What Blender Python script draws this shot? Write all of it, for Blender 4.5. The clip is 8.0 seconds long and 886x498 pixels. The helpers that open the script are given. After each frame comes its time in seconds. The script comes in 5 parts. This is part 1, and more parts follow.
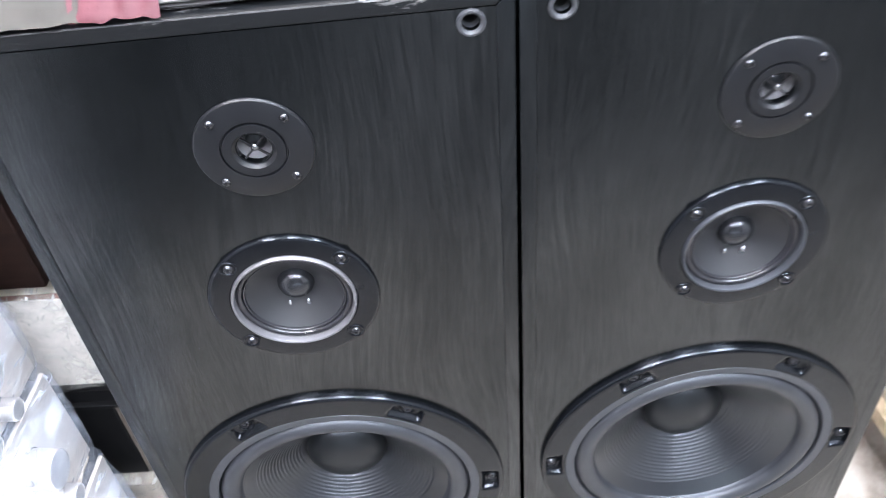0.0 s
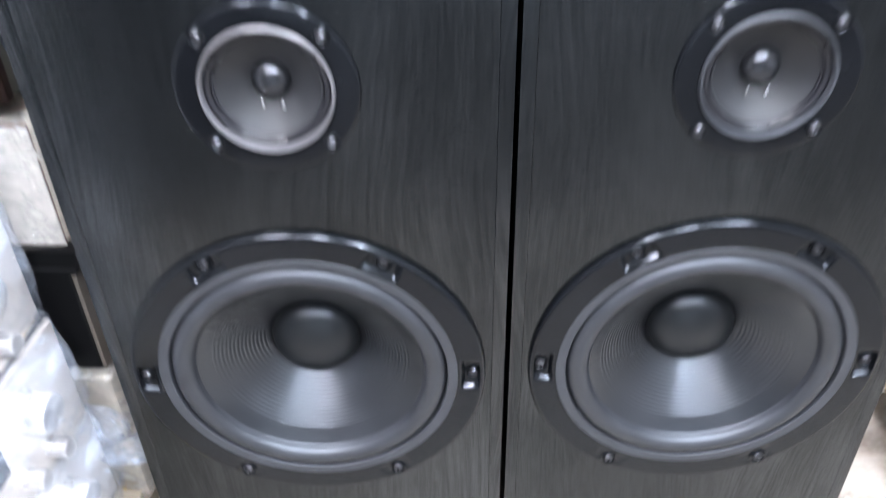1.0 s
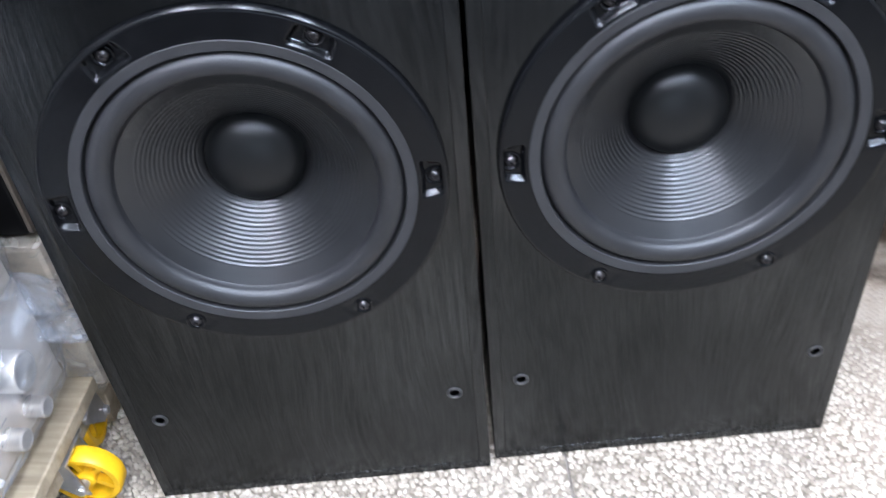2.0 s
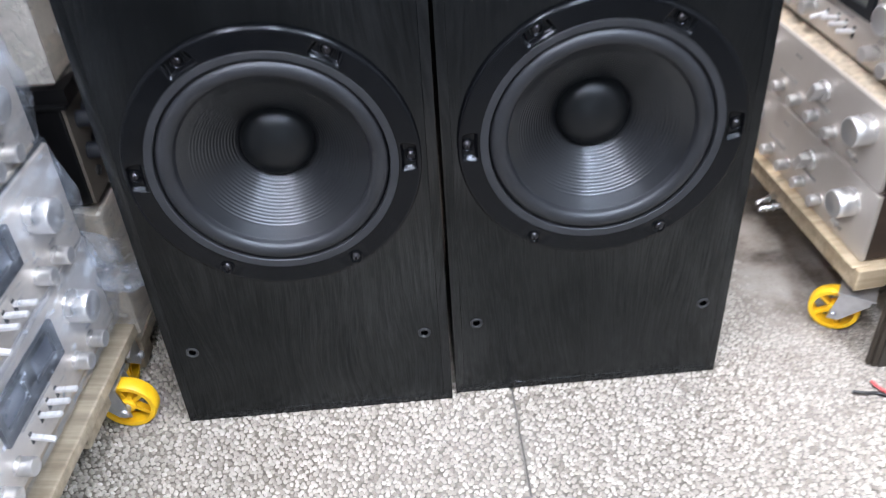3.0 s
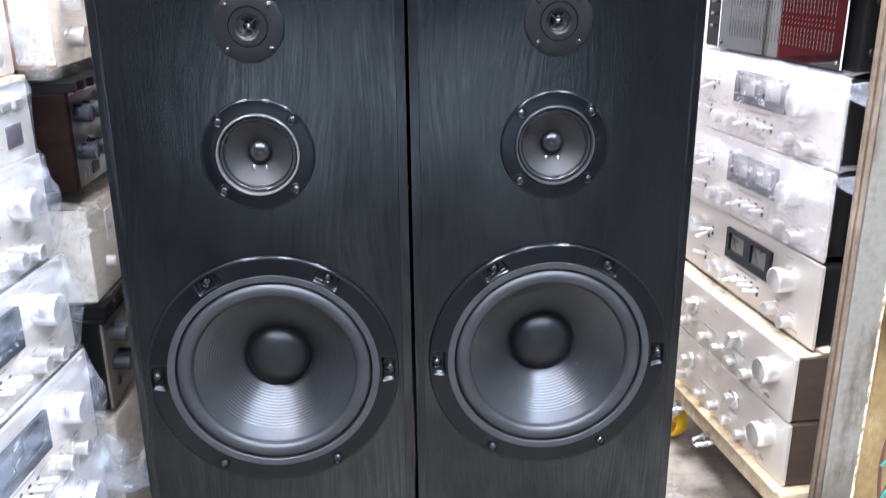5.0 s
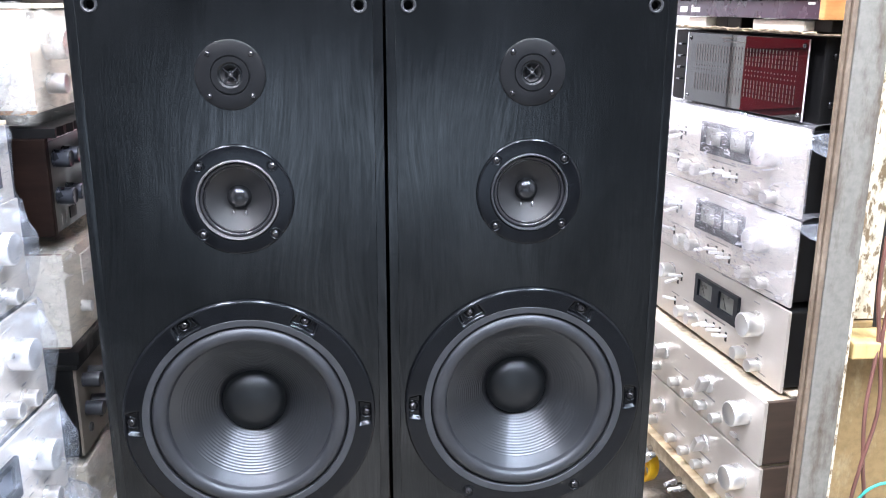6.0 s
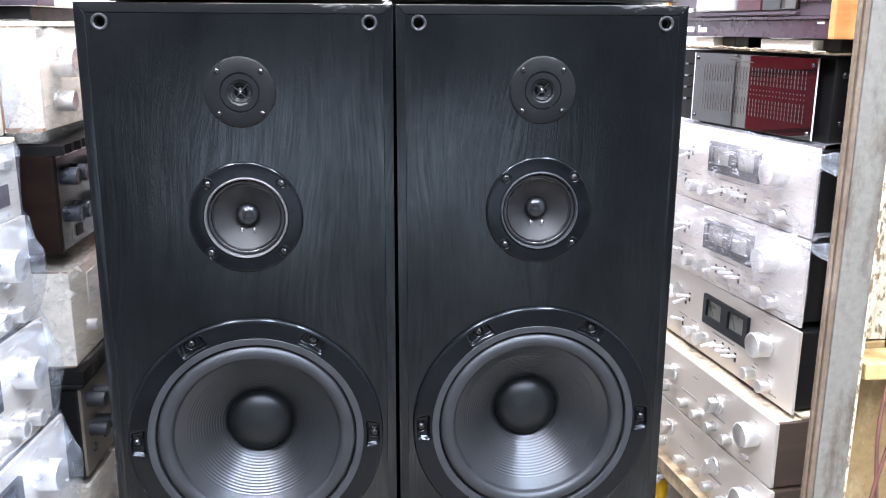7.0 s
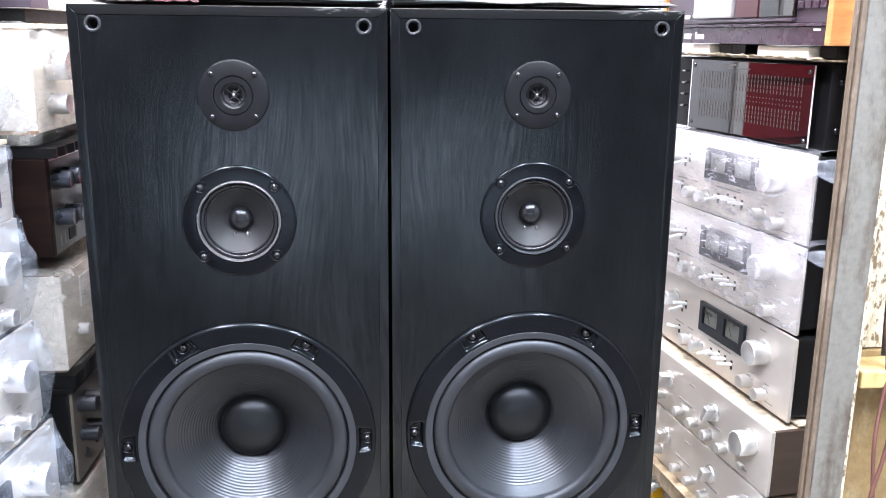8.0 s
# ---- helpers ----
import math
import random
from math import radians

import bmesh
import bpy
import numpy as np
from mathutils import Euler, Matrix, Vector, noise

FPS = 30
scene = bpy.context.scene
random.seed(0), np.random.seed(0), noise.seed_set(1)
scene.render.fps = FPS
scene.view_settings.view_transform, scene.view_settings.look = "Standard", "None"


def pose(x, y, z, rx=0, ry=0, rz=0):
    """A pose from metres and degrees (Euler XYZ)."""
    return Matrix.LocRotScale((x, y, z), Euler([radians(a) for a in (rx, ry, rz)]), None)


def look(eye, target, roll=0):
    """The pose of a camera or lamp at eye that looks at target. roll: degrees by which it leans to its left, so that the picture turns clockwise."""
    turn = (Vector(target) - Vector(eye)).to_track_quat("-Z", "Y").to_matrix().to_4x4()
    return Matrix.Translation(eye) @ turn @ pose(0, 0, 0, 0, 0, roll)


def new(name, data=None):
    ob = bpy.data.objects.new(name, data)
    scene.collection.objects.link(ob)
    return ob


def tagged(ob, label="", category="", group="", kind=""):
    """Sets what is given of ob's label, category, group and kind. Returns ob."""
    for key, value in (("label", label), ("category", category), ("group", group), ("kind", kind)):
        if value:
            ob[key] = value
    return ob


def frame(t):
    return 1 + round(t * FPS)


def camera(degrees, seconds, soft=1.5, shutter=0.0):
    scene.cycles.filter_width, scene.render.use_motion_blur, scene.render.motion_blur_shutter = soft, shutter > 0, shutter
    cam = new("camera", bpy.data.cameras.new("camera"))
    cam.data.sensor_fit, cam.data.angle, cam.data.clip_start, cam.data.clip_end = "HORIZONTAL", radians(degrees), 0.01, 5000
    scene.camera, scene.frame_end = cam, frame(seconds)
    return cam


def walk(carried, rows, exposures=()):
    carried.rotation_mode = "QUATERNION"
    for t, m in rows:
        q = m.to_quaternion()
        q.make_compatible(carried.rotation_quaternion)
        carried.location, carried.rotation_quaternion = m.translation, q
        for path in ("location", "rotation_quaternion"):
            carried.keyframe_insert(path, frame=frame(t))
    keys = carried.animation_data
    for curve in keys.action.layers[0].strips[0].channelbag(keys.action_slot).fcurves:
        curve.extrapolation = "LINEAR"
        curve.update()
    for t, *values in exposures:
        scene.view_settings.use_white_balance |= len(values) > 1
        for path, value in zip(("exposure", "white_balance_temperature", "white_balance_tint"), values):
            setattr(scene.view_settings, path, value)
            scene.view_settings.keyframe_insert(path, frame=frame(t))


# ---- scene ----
cam = camera(53.6, 8.0, soft=1.0, shutter=0.6)
PATH = [
    (0, (-0.064, -0.478, 1.168), (-0.051, 0.963, -0.219), -5.3),
    (0.2, (-0.066, -0.537, 1.166), (-0.017, 0.987, -0.128), -3.9),
    (0.3, (-0.058, -0.551, 1.167), (-0.013, 0.988, -0.11), -3.0),
    (0.5, (-0.056, -0.574, 1.139), (-0.03, 0.984, -0.116), -1.0),
    (0.8, (-0.054, -0.595, 1.038), (-0.057, 1.008, -0.157), -0.8),
    (1, (-0.05, -0.563, 0.959), (-0.068, 1.023, -0.26), -1.1),
    (1.3, (-0.066, -0.547, 0.852), (-0.063, 1.028, -0.381), -1.8),
    (1.5, (-0.059, -0.554, 0.805), (-0.07, 1.028, -0.418), -2.9),
    (1.8, (-0.045, -0.559, 0.788), (-0.035, 0.989, -0.478), -4.4),
    (2, (-0.025, -0.568, 0.787), (-0.04, 0.962, -0.5), -5.8),
    (2.2, (-0.016, -0.601, 0.774), (-0.026, 0.93, -0.513), -5.9),
    (3.3, (-0.04, -0.883, 0.904), (0.045, 0.764, -0.226), -2.6),
    (3.5, (-0.046, -0.917, 0.901), (0.055, 0.786, -0.144), -2.0),
    (4, (-0.055, -0.963, 0.905), (0.064, 0.829, 0.024), -0.7),
    (4.5, (-0.058, -0.989, 0.902), (0.067, 0.844, 0.113), -0.6),
    (4.8, (-0.058, -1.022, 0.884), (0.092, 0.847, 0.188), -0.7),
    (5, (-0.042, -1.03, 0.899), (0.106, 0.856, 0.252), -0.5),
    (5.2, (-0.053, -1.042, 0.893), (0.142, 0.855, 0.29), -0.3),
    (6.3, (-0.055, -1.047, 0.9), (0.169, 0.87, 0.378), 0.2),
    (6.5, (-0.057, -1.046, 0.891), (0.165, 0.877, 0.388), 0.1),
    (7, (-0.064, -1.04, 0.892), (0.159, 0.886, 0.401), 0.3),
    (7.5, (-0.059, -1.036, 0.89), (0.164, 0.893, 0.409), 0.7),
    (8, (-0.057, -1.036, 0.887), (0.168, 0.894, 0.414), 0.6),
]
LIGHTEN = [(0, 1.26), (0.5, 1.34), (1.0, 1.35), (1.5, 1.45), (1.7, 1.05), (2.0, 0.55), (3.3, 0.18), (3.7, 0.32), (4.5, 0.9), (5.2, 1.05), (6.3, 1.02), (8, 0.98)]
walk(cam, [(t, look(eye, target, roll)) for t, eye, target, roll in PATH], LIGHTEN)

# ---- room light ----
world = bpy.data.worlds.new("world")
world.use_nodes = True
sky = world.node_tree.nodes.new("ShaderNodeTexSky")
sky.sky_type, sky.sun_disc, sky.sun_elevation, sky.sun_rotation = "NISHITA", False, radians(38), radians(20)
world.node_tree.links.new(sky.outputs[0], world.node_tree.nodes["Background"].inputs[0])
world.node_tree.nodes["Background"].inputs[1].default_value = 0.15
scene.world = world


def tube_light(name, m, length, watts, colour):
    """An area lamp in the mouth of a ceiling fitting."""
    data = bpy.data.lights.new(name, "AREA")
    data.shape, data.size, data.size_y, data.energy, data.color = "RECTANGLE", length, 0.10, watts, colour
    ob = new(name, data)
    ob.matrix_world = m
    return ob


# unseen lamp added in a made-up shop front opening, for sheen on the baffles
sheen_lamp = bpy.data.lights.new("added_sheen_lamp", "AREA")
sheen_lamp.shape, sheen_lamp.size, sheen_lamp.size_y, sheen_lamp.energy, sheen_lamp.color = "RECTANGLE", 1.60, 0.58, 3.8, (0.74, 0.85, 1.0)
new("added_sheen_lamp", sheen_lamp).matrix_world = pose(0.02, -2.74, 0.32, 90, 0, 0)

# x, y, turn, length, watts, colour
LAMPS = [(-0.85, -1.15, 90, 2.0, 78, (0.88, 0.88, 1.0)), (0.0, -1.15, 90, 2.0, 54, (0.80, 0.86, 1.0)), (0.85, -1.15, 90, 2.0, 88, (0.765, 0.845, 1.0)), (0.10, 0.60, 0, 1.2, 59, (0.97, 0.93, 0.98))]
for lx, ly, lturn, llen, lwatts, lcol in LAMPS:
    tube_light("tube_lamp", pose(lx, ly, 2.33, 0, 0, lturn), llen, lwatts, lcol)


# ---- materials ----
def nodes_of(name):
    m = bpy.data.materials.new(name)
    m.use_nodes = True
    return m, m.node_tree.nodes, m.node_tree.links, m.node_tree.nodes["Principled BSDF"]


def set_in(node, **values):
    for key, value in values.items():
        node.inputs[key].default_value = value


def coords(nt, links, scale, rot=(0, 0, 0)):
    tc = nt.new("ShaderNodeTexCoord")
    mp = nt.new("ShaderNodeMapping")
    mp.inputs["Scale"].default_value = scale
    mp.inputs["Rotation"].default_value = rot
    links.new(tc.outputs["Object"], mp.inputs["Vector"])
    return mp.outputs["Vector"]


def noise_node(nt, links, vec, scale, detail=4.0, rough=0.6):
    n = nt.new("ShaderNodeTexNoise")
    set_in(n, Scale=scale, Detail=detail, Roughness=rough)
    links.new(vec, n.inputs["Vector"])
    return n.outputs["Fac"]


def ramp(nt, links, fac, stops):
    r = nt.new("ShaderNodeValToRGB")
    el = r.color_ramp.elements
    while len(el) < len(stops):
        el.new(0.5)
    for e, (p, c) in zip(el, stops):
        e.position = p
        e.color = (*c, 1) if len(c) == 3 else c
    links.new(fac, r.inputs["Fac"])
    return r.outputs["Color"]


def grey(v):
    return (v, v, v)


def bump_on(nt, links, bsdf, height, strength, dist):
    b = nt.new("ShaderNodeBump")
    set_in(b, Strength=strength, Distance=dist)
    links.new(height, b.inputs["Height"])
    links.new(b.outputs["Normal"], bsdf.inputs["Normal"])
    return b


def plain(name, col, rough=0.5, metal=0.0, vary=0.15, scale=30.0, bump=0.05, spec=0.5, stretch=(1, 1, 1), fine=400.0):
    """A surface with large soft variation, fine grain, and a worn gloss."""
    m, nt, links, bsdf = nodes_of(name)
    vec = coords(nt, links, stretch)
    big = noise_node(nt, links, vec, scale)
    small = noise_node(nt, links, vec, fine, 2.0)
    lo = tuple(max(0.0, c * (1 - vary)) for c in col)
    hi = tuple(min(1.0, c * (1 + vary)) for c in col)
    links.new(ramp(nt, links, big, [(0.3, lo), (0.7, hi)]), bsdf.inputs["Base Color"])
    links.new(ramp(nt, links, big, [(0.25, grey(max(0.03, rough - 0.08))), (0.75, grey(min(1, rough + 0.08)))]), bsdf.inputs["Roughness"])
    set_in(bsdf, Metallic=metal)
    bsdf.inputs["Specular IOR Level"].default_value = spec
    if bump:
        bump_on(nt, links, bsdf, small, bump, 0.001)
    return m


# loudspeaker cabinet: width, height, depth
SPW, SPH, SPD = 0.352, 0.917, 0.33


def black_ash():
    """Black wood-print vinyl: streaked grain that follows a slow wave, fine pores, and a gloss that the pores break."""
    m, nt, links, bsdf = nodes_of("black_ash_vinyl")
    vec = coords(nt, links, (1, 1, 1))
    info = nt.new("ShaderNodeObjectInfo")
    off = nt.new("ShaderNodeMath")
    off.operation = "MULTIPLY"
    off.inputs[1].default_value = 20.0
    links.new(info.outputs["Random"], off.inputs[0])

    def seeded(vector, scale, detail, rough):
        n = nt.new("ShaderNodeTexNoise")
        n.noise_dimensions = "4D"
        set_in(n, Scale=scale, Detail=detail, Roughness=rough)
        links.new(vector, n.inputs["Vector"])
        links.new(off.outputs[0], n.inputs["W"])
        return n.outputs["Fac"]

    def math_node(kind, a, b, c=None):
        n = nt.new("ShaderNodeMath")
        n.operation = kind
        for i, v in enumerate((a, b, c)):
            if v is None:
                continue
            if isinstance(v, float):
                n.inputs[i].default_value = v
            else:
                links.new(v, n.inputs[i])
        return n.outputs[0]

    warp = seeded(coords(nt, links, (1.5, 1, 0.55)), 4.2, 1.6, 0.45)
    sep = nt.new("ShaderNodeSeparateXYZ")
    links.new(vec, sep.inputs[0])
    across = math_node("MULTIPLY_ADD", warp, 0.115, sep.outputs["X"])

    def streaks(fine, along, detail, rough):
        pack = nt.new("ShaderNodeCombineXYZ")
        links.new(math_node("MULTIPLY", across, fine), pack.inputs[0])
        links.new(math_node("MULTIPLY", sep.outputs["Z"], along), pack.inputs[2])
        links.new(sep.outputs["Y"], pack.inputs[1])
        return seeded(pack.outputs[0], 1.0, detail, rough)

    broad = streaks(330.0, 9.0, 2.5, 0.6)
    pores = streaks(800.0, 34.0, 2.0, 0.6)
    gate = seeded(coords(nt, links, (1, 1, 0.35)), 9.0, 3.0, 0.55)
    strength = ramp(nt, links, gate, [(0.36, grey(0.25)), (0.66, grey(1.0))])
    lines = math_node("MULTIPLY", ramp(nt, links, broad, [(0.40, grey(0.0)), (0.62, grey(1.0))]), strength)
    dots = ramp(nt, links, pores, [(0.42, grey(0.0)), (0.60, grey(1.0))])
    grain = math_node("MULTIPLY_ADD", lines, 0.60, math_node("MULTIPLY", dots, 0.40))
    haze = noise_node(nt, links, vec, 5.0, 5.0)
    links.new(ramp(nt, links, grain, [(0.1, (0.0007, 0.0009, 0.0010)), (0.9, (0.0012, 0.0014, 0.0016))]), bsdf.inputs["Base Color"])
    gloss = math_node("MULTIPLY_ADD", grain, -0.04, ramp(nt, links, haze, [(0.3, grey(0.20)), (0.7, grey(0.28))]))
    links.new(gloss, bsdf.inputs["Roughness"])
    smear = seeded(coords(nt, links, (1, 1, 0.6)), 6.5, 3.0, 0.5)
    sheen = math_node("MULTIPLY", ramp(nt, links, grain, [(0.05, grey(0.44)), (0.85, grey(0.83))]), ramp(nt, links, smear, [(0.35, grey(0.68)), (0.68, grey(1.30))]))
    links.new(sheen, bsdf.inputs["Specular IOR Level"])
    bsdf.inputs["Specular Tint"].default_value = (0.86, 0.93, 1.0, 1)
    bump_on(nt, links, bsdf, grain, 0.24, 0.0002)
    return m


def chipped_edge():
    """The same vinyl on the top rail, torn so that pale board shows in flecks."""
    m, nt, links, bsdf = nodes_of("chipped_black_edge")
    n = noise_node(nt, links, coords(nt, links, (0.45, 1.0, 2.2)), 210.0, 6.0, 0.72)
    patch = noise_node(nt, links, coords(nt, links, (1, 1, 1)), 7.0, 3.0)
    sep = nt.new("ShaderNodeSeparateXYZ")
    links.new(coords(nt, links, (1, 1, 1)), sep.inputs[0])
    mul = nt.new("ShaderNodeMath")
    mul.operation = "MULTIPLY"
    links.new(n, mul.inputs[0])
    shift = nt.new("ShaderNodeMath")
    shift.operation = "ADD"
    shift.inputs[1].default_value = 0.5
    links.new(sep.outputs["X"], shift.inputs[0])
    side = nt.new("ShaderNodeMath")
    side.operation = "MULTIPLY"
    links.new(patch, side.inputs[0])
    links.new(ramp(nt, links, shift.outputs[0], [(0.40, grey(0.95)), (0.54, grey(1.20))]), side.inputs[1])
    edge = nt.new("ShaderNodeMath")
    edge.operation = "MULTIPLY"
    links.new(side.outputs[0], edge.inputs[0])
    rim = nt.new("ShaderNodeMath")
    rim.operation = "SUBTRACT"
    rim.inputs[1].default_value = SPH - 0.5
    links.new(sep.outputs["Z"], rim.inputs[0])
    links.new(ramp(nt, links, rim.outputs[0], [(0.4945, grey(0.80)), (0.4985, grey(1.14))]), edge.inputs[1])
    links.new(edge.outputs[0], mul.inputs[1])
    links.new(ramp(nt, links, mul.outputs[0], [(0.342, (0.004, 0.0045, 0.005)), (0.366, (0.075, 0.074, 0.073))]), bsdf.inputs["Base Color"])
    set_in(bsdf, Roughness=0.42)
    bsdf.inputs["Specular IOR Level"].default_value = 0.2
    bump_on(nt, links, bsdf, mul.outputs[0], 0.6, 0.001)
    return m


def brushed(name, col, rough, stretch, metal=0.85):
    m, nt, links, bsdf = nodes_of(name)
    n = noise_node(nt, links, coords(nt, links, stretch), 260.0, 3.0)
    big = noise_node(nt, links, coords(nt, links, (1, 1, 1)), 9.0, 4.0)
    links.new(ramp(nt, links, big, [(0.3, tuple(c * 0.9 for c in col)), (0.7, col)]), bsdf.inputs["Base Color"])
    links.new(ramp(nt, links, n, [(0.3, grey(rough - 0.05)), (0.7, grey(rough + 0.08))]), bsdf.inputs["Roughness"])
    set_in(bsdf, Metallic=metal)
    bump_on(nt, links, bsdf, n, 0.12, 0.0003)
    return m


def wood(name, dark, light, rough=0.55, along=(1, 0.06, 1), scale=60.0, stain=None):
    m, nt, links, bsdf = nodes_of(name)
    g = noise_node(nt, links, coords(nt, links, along), scale, 6.0, 0.65)
    s = noise_node(nt, links, coords(nt, links, (1, 1, 1)), 14.0, 5.0)
    grain = ramp(nt, links, g, [(0.3, dark), (0.65, light)])
    mx = nt.new("ShaderNodeMixRGB")
    mx.blend_type = "MULTIPLY"
    mx.inputs[0].default_value = 0.7
    links.new(grain, mx.inputs[1])
    links.new(ramp(nt, links, s, [(0.3, stain or (0.55, 0.5, 0.45)), (0.55, (1, 1, 1))]), mx.inputs[2])
    links.new(mx.outputs[0], bsdf.inputs["Base Color"])
    set_in(bsdf, Roughness=rough)
    bump_on(nt, links, bsdf, g, 0.3, 0.001)
    return m


def film_material(name, milky=(0.025, 0.085), tint=(0.76, 0.85, 1.0), shine=0.07, crease_glint=0.42):
    """Thin crumpled clear plastic: mostly see-through, milky in patches, with sharp glints on its creases, some painted
    as pale streaks.
    """
    m, nt, links, bsdf = nodes_of(name)
    vec = coords(nt, links, (1, 1, 1))
    crease = noise_node(nt, links, coords(nt, links, (0.5, 1.0, 1.3), (0.3, 0.6, 0.2)), 20.0, 2.0, 0.5)
    sharp = noise_node(nt, links, coords(nt, links, (0.30, 1.0, 1.2), (0.2, 0.7, 0.3)), 150.0, 3.0, 0.55)
    broad = noise_node(nt, links, coords(nt, links, (0.45, 1.0, 1.3), (0.2, 0.6, 0.4)), 30.0, 3.0, 0.6)
    soft_bump, hard_bump = nt.new("ShaderNodeBump"), nt.new("ShaderNodeBump")
    set_in(soft_bump, Strength=0.7, Distance=0.006)
    set_in(hard_bump, Strength=1.0, Distance=0.006)
    links.new(crease, soft_bump.inputs["Height"])
    links.new(sharp, hard_bump.inputs["Height"])
    links.new(soft_bump.outputs[0], hard_bump.inputs["Normal"])
    set_in(bsdf, Roughness=0.3)
    bsdf.inputs["Base Color"].default_value = (*tint, 1)
    links.new(soft_bump.outputs[0], bsdf.inputs["Normal"])
    clear = nt.new("ShaderNodeBsdfTransparent")
    clear.inputs[0].default_value = (0.99, 0.99, 0.995, 1)
    gloss = nt.new("ShaderNodeBsdfGlossy")
    set_in(gloss, Roughness=0.07)
    links.new(hard_bump.outputs[0], gloss.inputs["Normal"])
    # light caught on creases, painted as thin pale streaks
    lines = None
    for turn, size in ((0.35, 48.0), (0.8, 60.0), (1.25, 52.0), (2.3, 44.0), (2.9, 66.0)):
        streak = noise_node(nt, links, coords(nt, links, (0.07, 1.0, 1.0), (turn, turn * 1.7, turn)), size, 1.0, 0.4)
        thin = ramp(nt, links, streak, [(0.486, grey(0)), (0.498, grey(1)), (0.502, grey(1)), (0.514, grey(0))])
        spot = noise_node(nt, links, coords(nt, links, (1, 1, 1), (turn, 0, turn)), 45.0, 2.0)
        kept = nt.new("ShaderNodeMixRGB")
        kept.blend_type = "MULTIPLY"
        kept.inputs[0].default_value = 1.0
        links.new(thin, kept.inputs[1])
        links.new(ramp(nt, links, spot, [(0.50, grey(0)), (0.66, grey(crease_glint))]), kept.inputs[2])
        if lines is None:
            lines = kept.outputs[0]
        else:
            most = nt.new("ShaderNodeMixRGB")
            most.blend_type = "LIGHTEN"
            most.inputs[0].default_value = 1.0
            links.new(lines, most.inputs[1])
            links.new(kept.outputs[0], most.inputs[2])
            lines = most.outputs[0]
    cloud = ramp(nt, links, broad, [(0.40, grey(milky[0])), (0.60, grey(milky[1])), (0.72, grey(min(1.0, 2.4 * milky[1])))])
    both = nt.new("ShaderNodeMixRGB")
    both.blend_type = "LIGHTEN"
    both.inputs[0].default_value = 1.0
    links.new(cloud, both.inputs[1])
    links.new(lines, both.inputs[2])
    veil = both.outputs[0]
    mix1, mix2 = nt.new("ShaderNodeMixShader"), nt.new("ShaderNodeMixShader")
    links.new(veil, mix1.inputs[0])
    links.new(clear.outputs[0], mix1.inputs[1])
    links.new(bsdf.outputs[0], mix1.inputs[2])
    mix2.inputs[0].default_value = shine
    links.new(mix1.outputs[0], mix2.inputs[1])
    links.new(gloss.outputs[0], mix2.inputs[2])
    links.new(mix2.outputs[0], nt["Material Output"].inputs["Surface"])
    return m


def trodden_mix(nt, links, bsdf, vec, clean):
    """Smooth trodden dirt beside the right dolly, with brown spills, over the clean colour of the floor."""
    sep = nt.new("ShaderNodeSeparateXYZ")
    links.new(vec, sep.inputs[0])
    masks = []
    for axis, lo, hi in (("X", 0.33, 0.50), ("Y", -0.12, 0.16)):
        rng_node = nt.new("ShaderNodeMapRange")
        set_in(rng_node, **{"From Min": lo, "From Max": hi})
        links.new(sep.outputs[axis], rng_node.inputs["Value"])
        masks.append(rng_node.outputs[0])
    both = nt.new("ShaderNodeMath")
    both.operation = "MULTIPLY"
    links.new(masks[0], both.inputs[0])
    links.new(masks[1], both.inputs[1])
    spill = noise_node(nt, links, vec, 14.0, 6.0, 0.62)
    trodden = nt.new("ShaderNodeMixRGB")
    links.new(both.outputs[0], trodden.inputs[0])
    links.new(clean, trodden.inputs[1])
    links.new(ramp(nt, links, spill, [(0.34, (0.13, 0.105, 0.085)), (0.52, (0.27, 0.243, 0.212)), (0.70, (0.34, 0.313, 0.28))]), trodden.inputs[2])
    links.new(trodden.outputs[0], bsdf.inputs["Base Color"])


def pebble_material():
    m, nt, links, bsdf = nodes_of("pebble_stone")
    geo = nt.new("ShaderNodeNewGeometry")
    stone = ramp(nt, links, geo.outputs["Random Per Island"], [(0.0, (0.20, 0.180, 0.150)), (0.2, (0.30, 0.272, 0.232)), (0.6, (0.37, 0.338, 0.293)), (1.0, (0.47, 0.438, 0.39))])
    trodden_mix(nt, links, bsdf, coords(nt, links, (1, 1, 1)), stone)
    set_in(bsdf, Roughness=0.5)
    bump_on(nt, links, bsdf, noise_node(nt, links, coords(nt, links, (1, 1, 1)), 900.0, 2.0), 0.15, 0.0005)
    return m


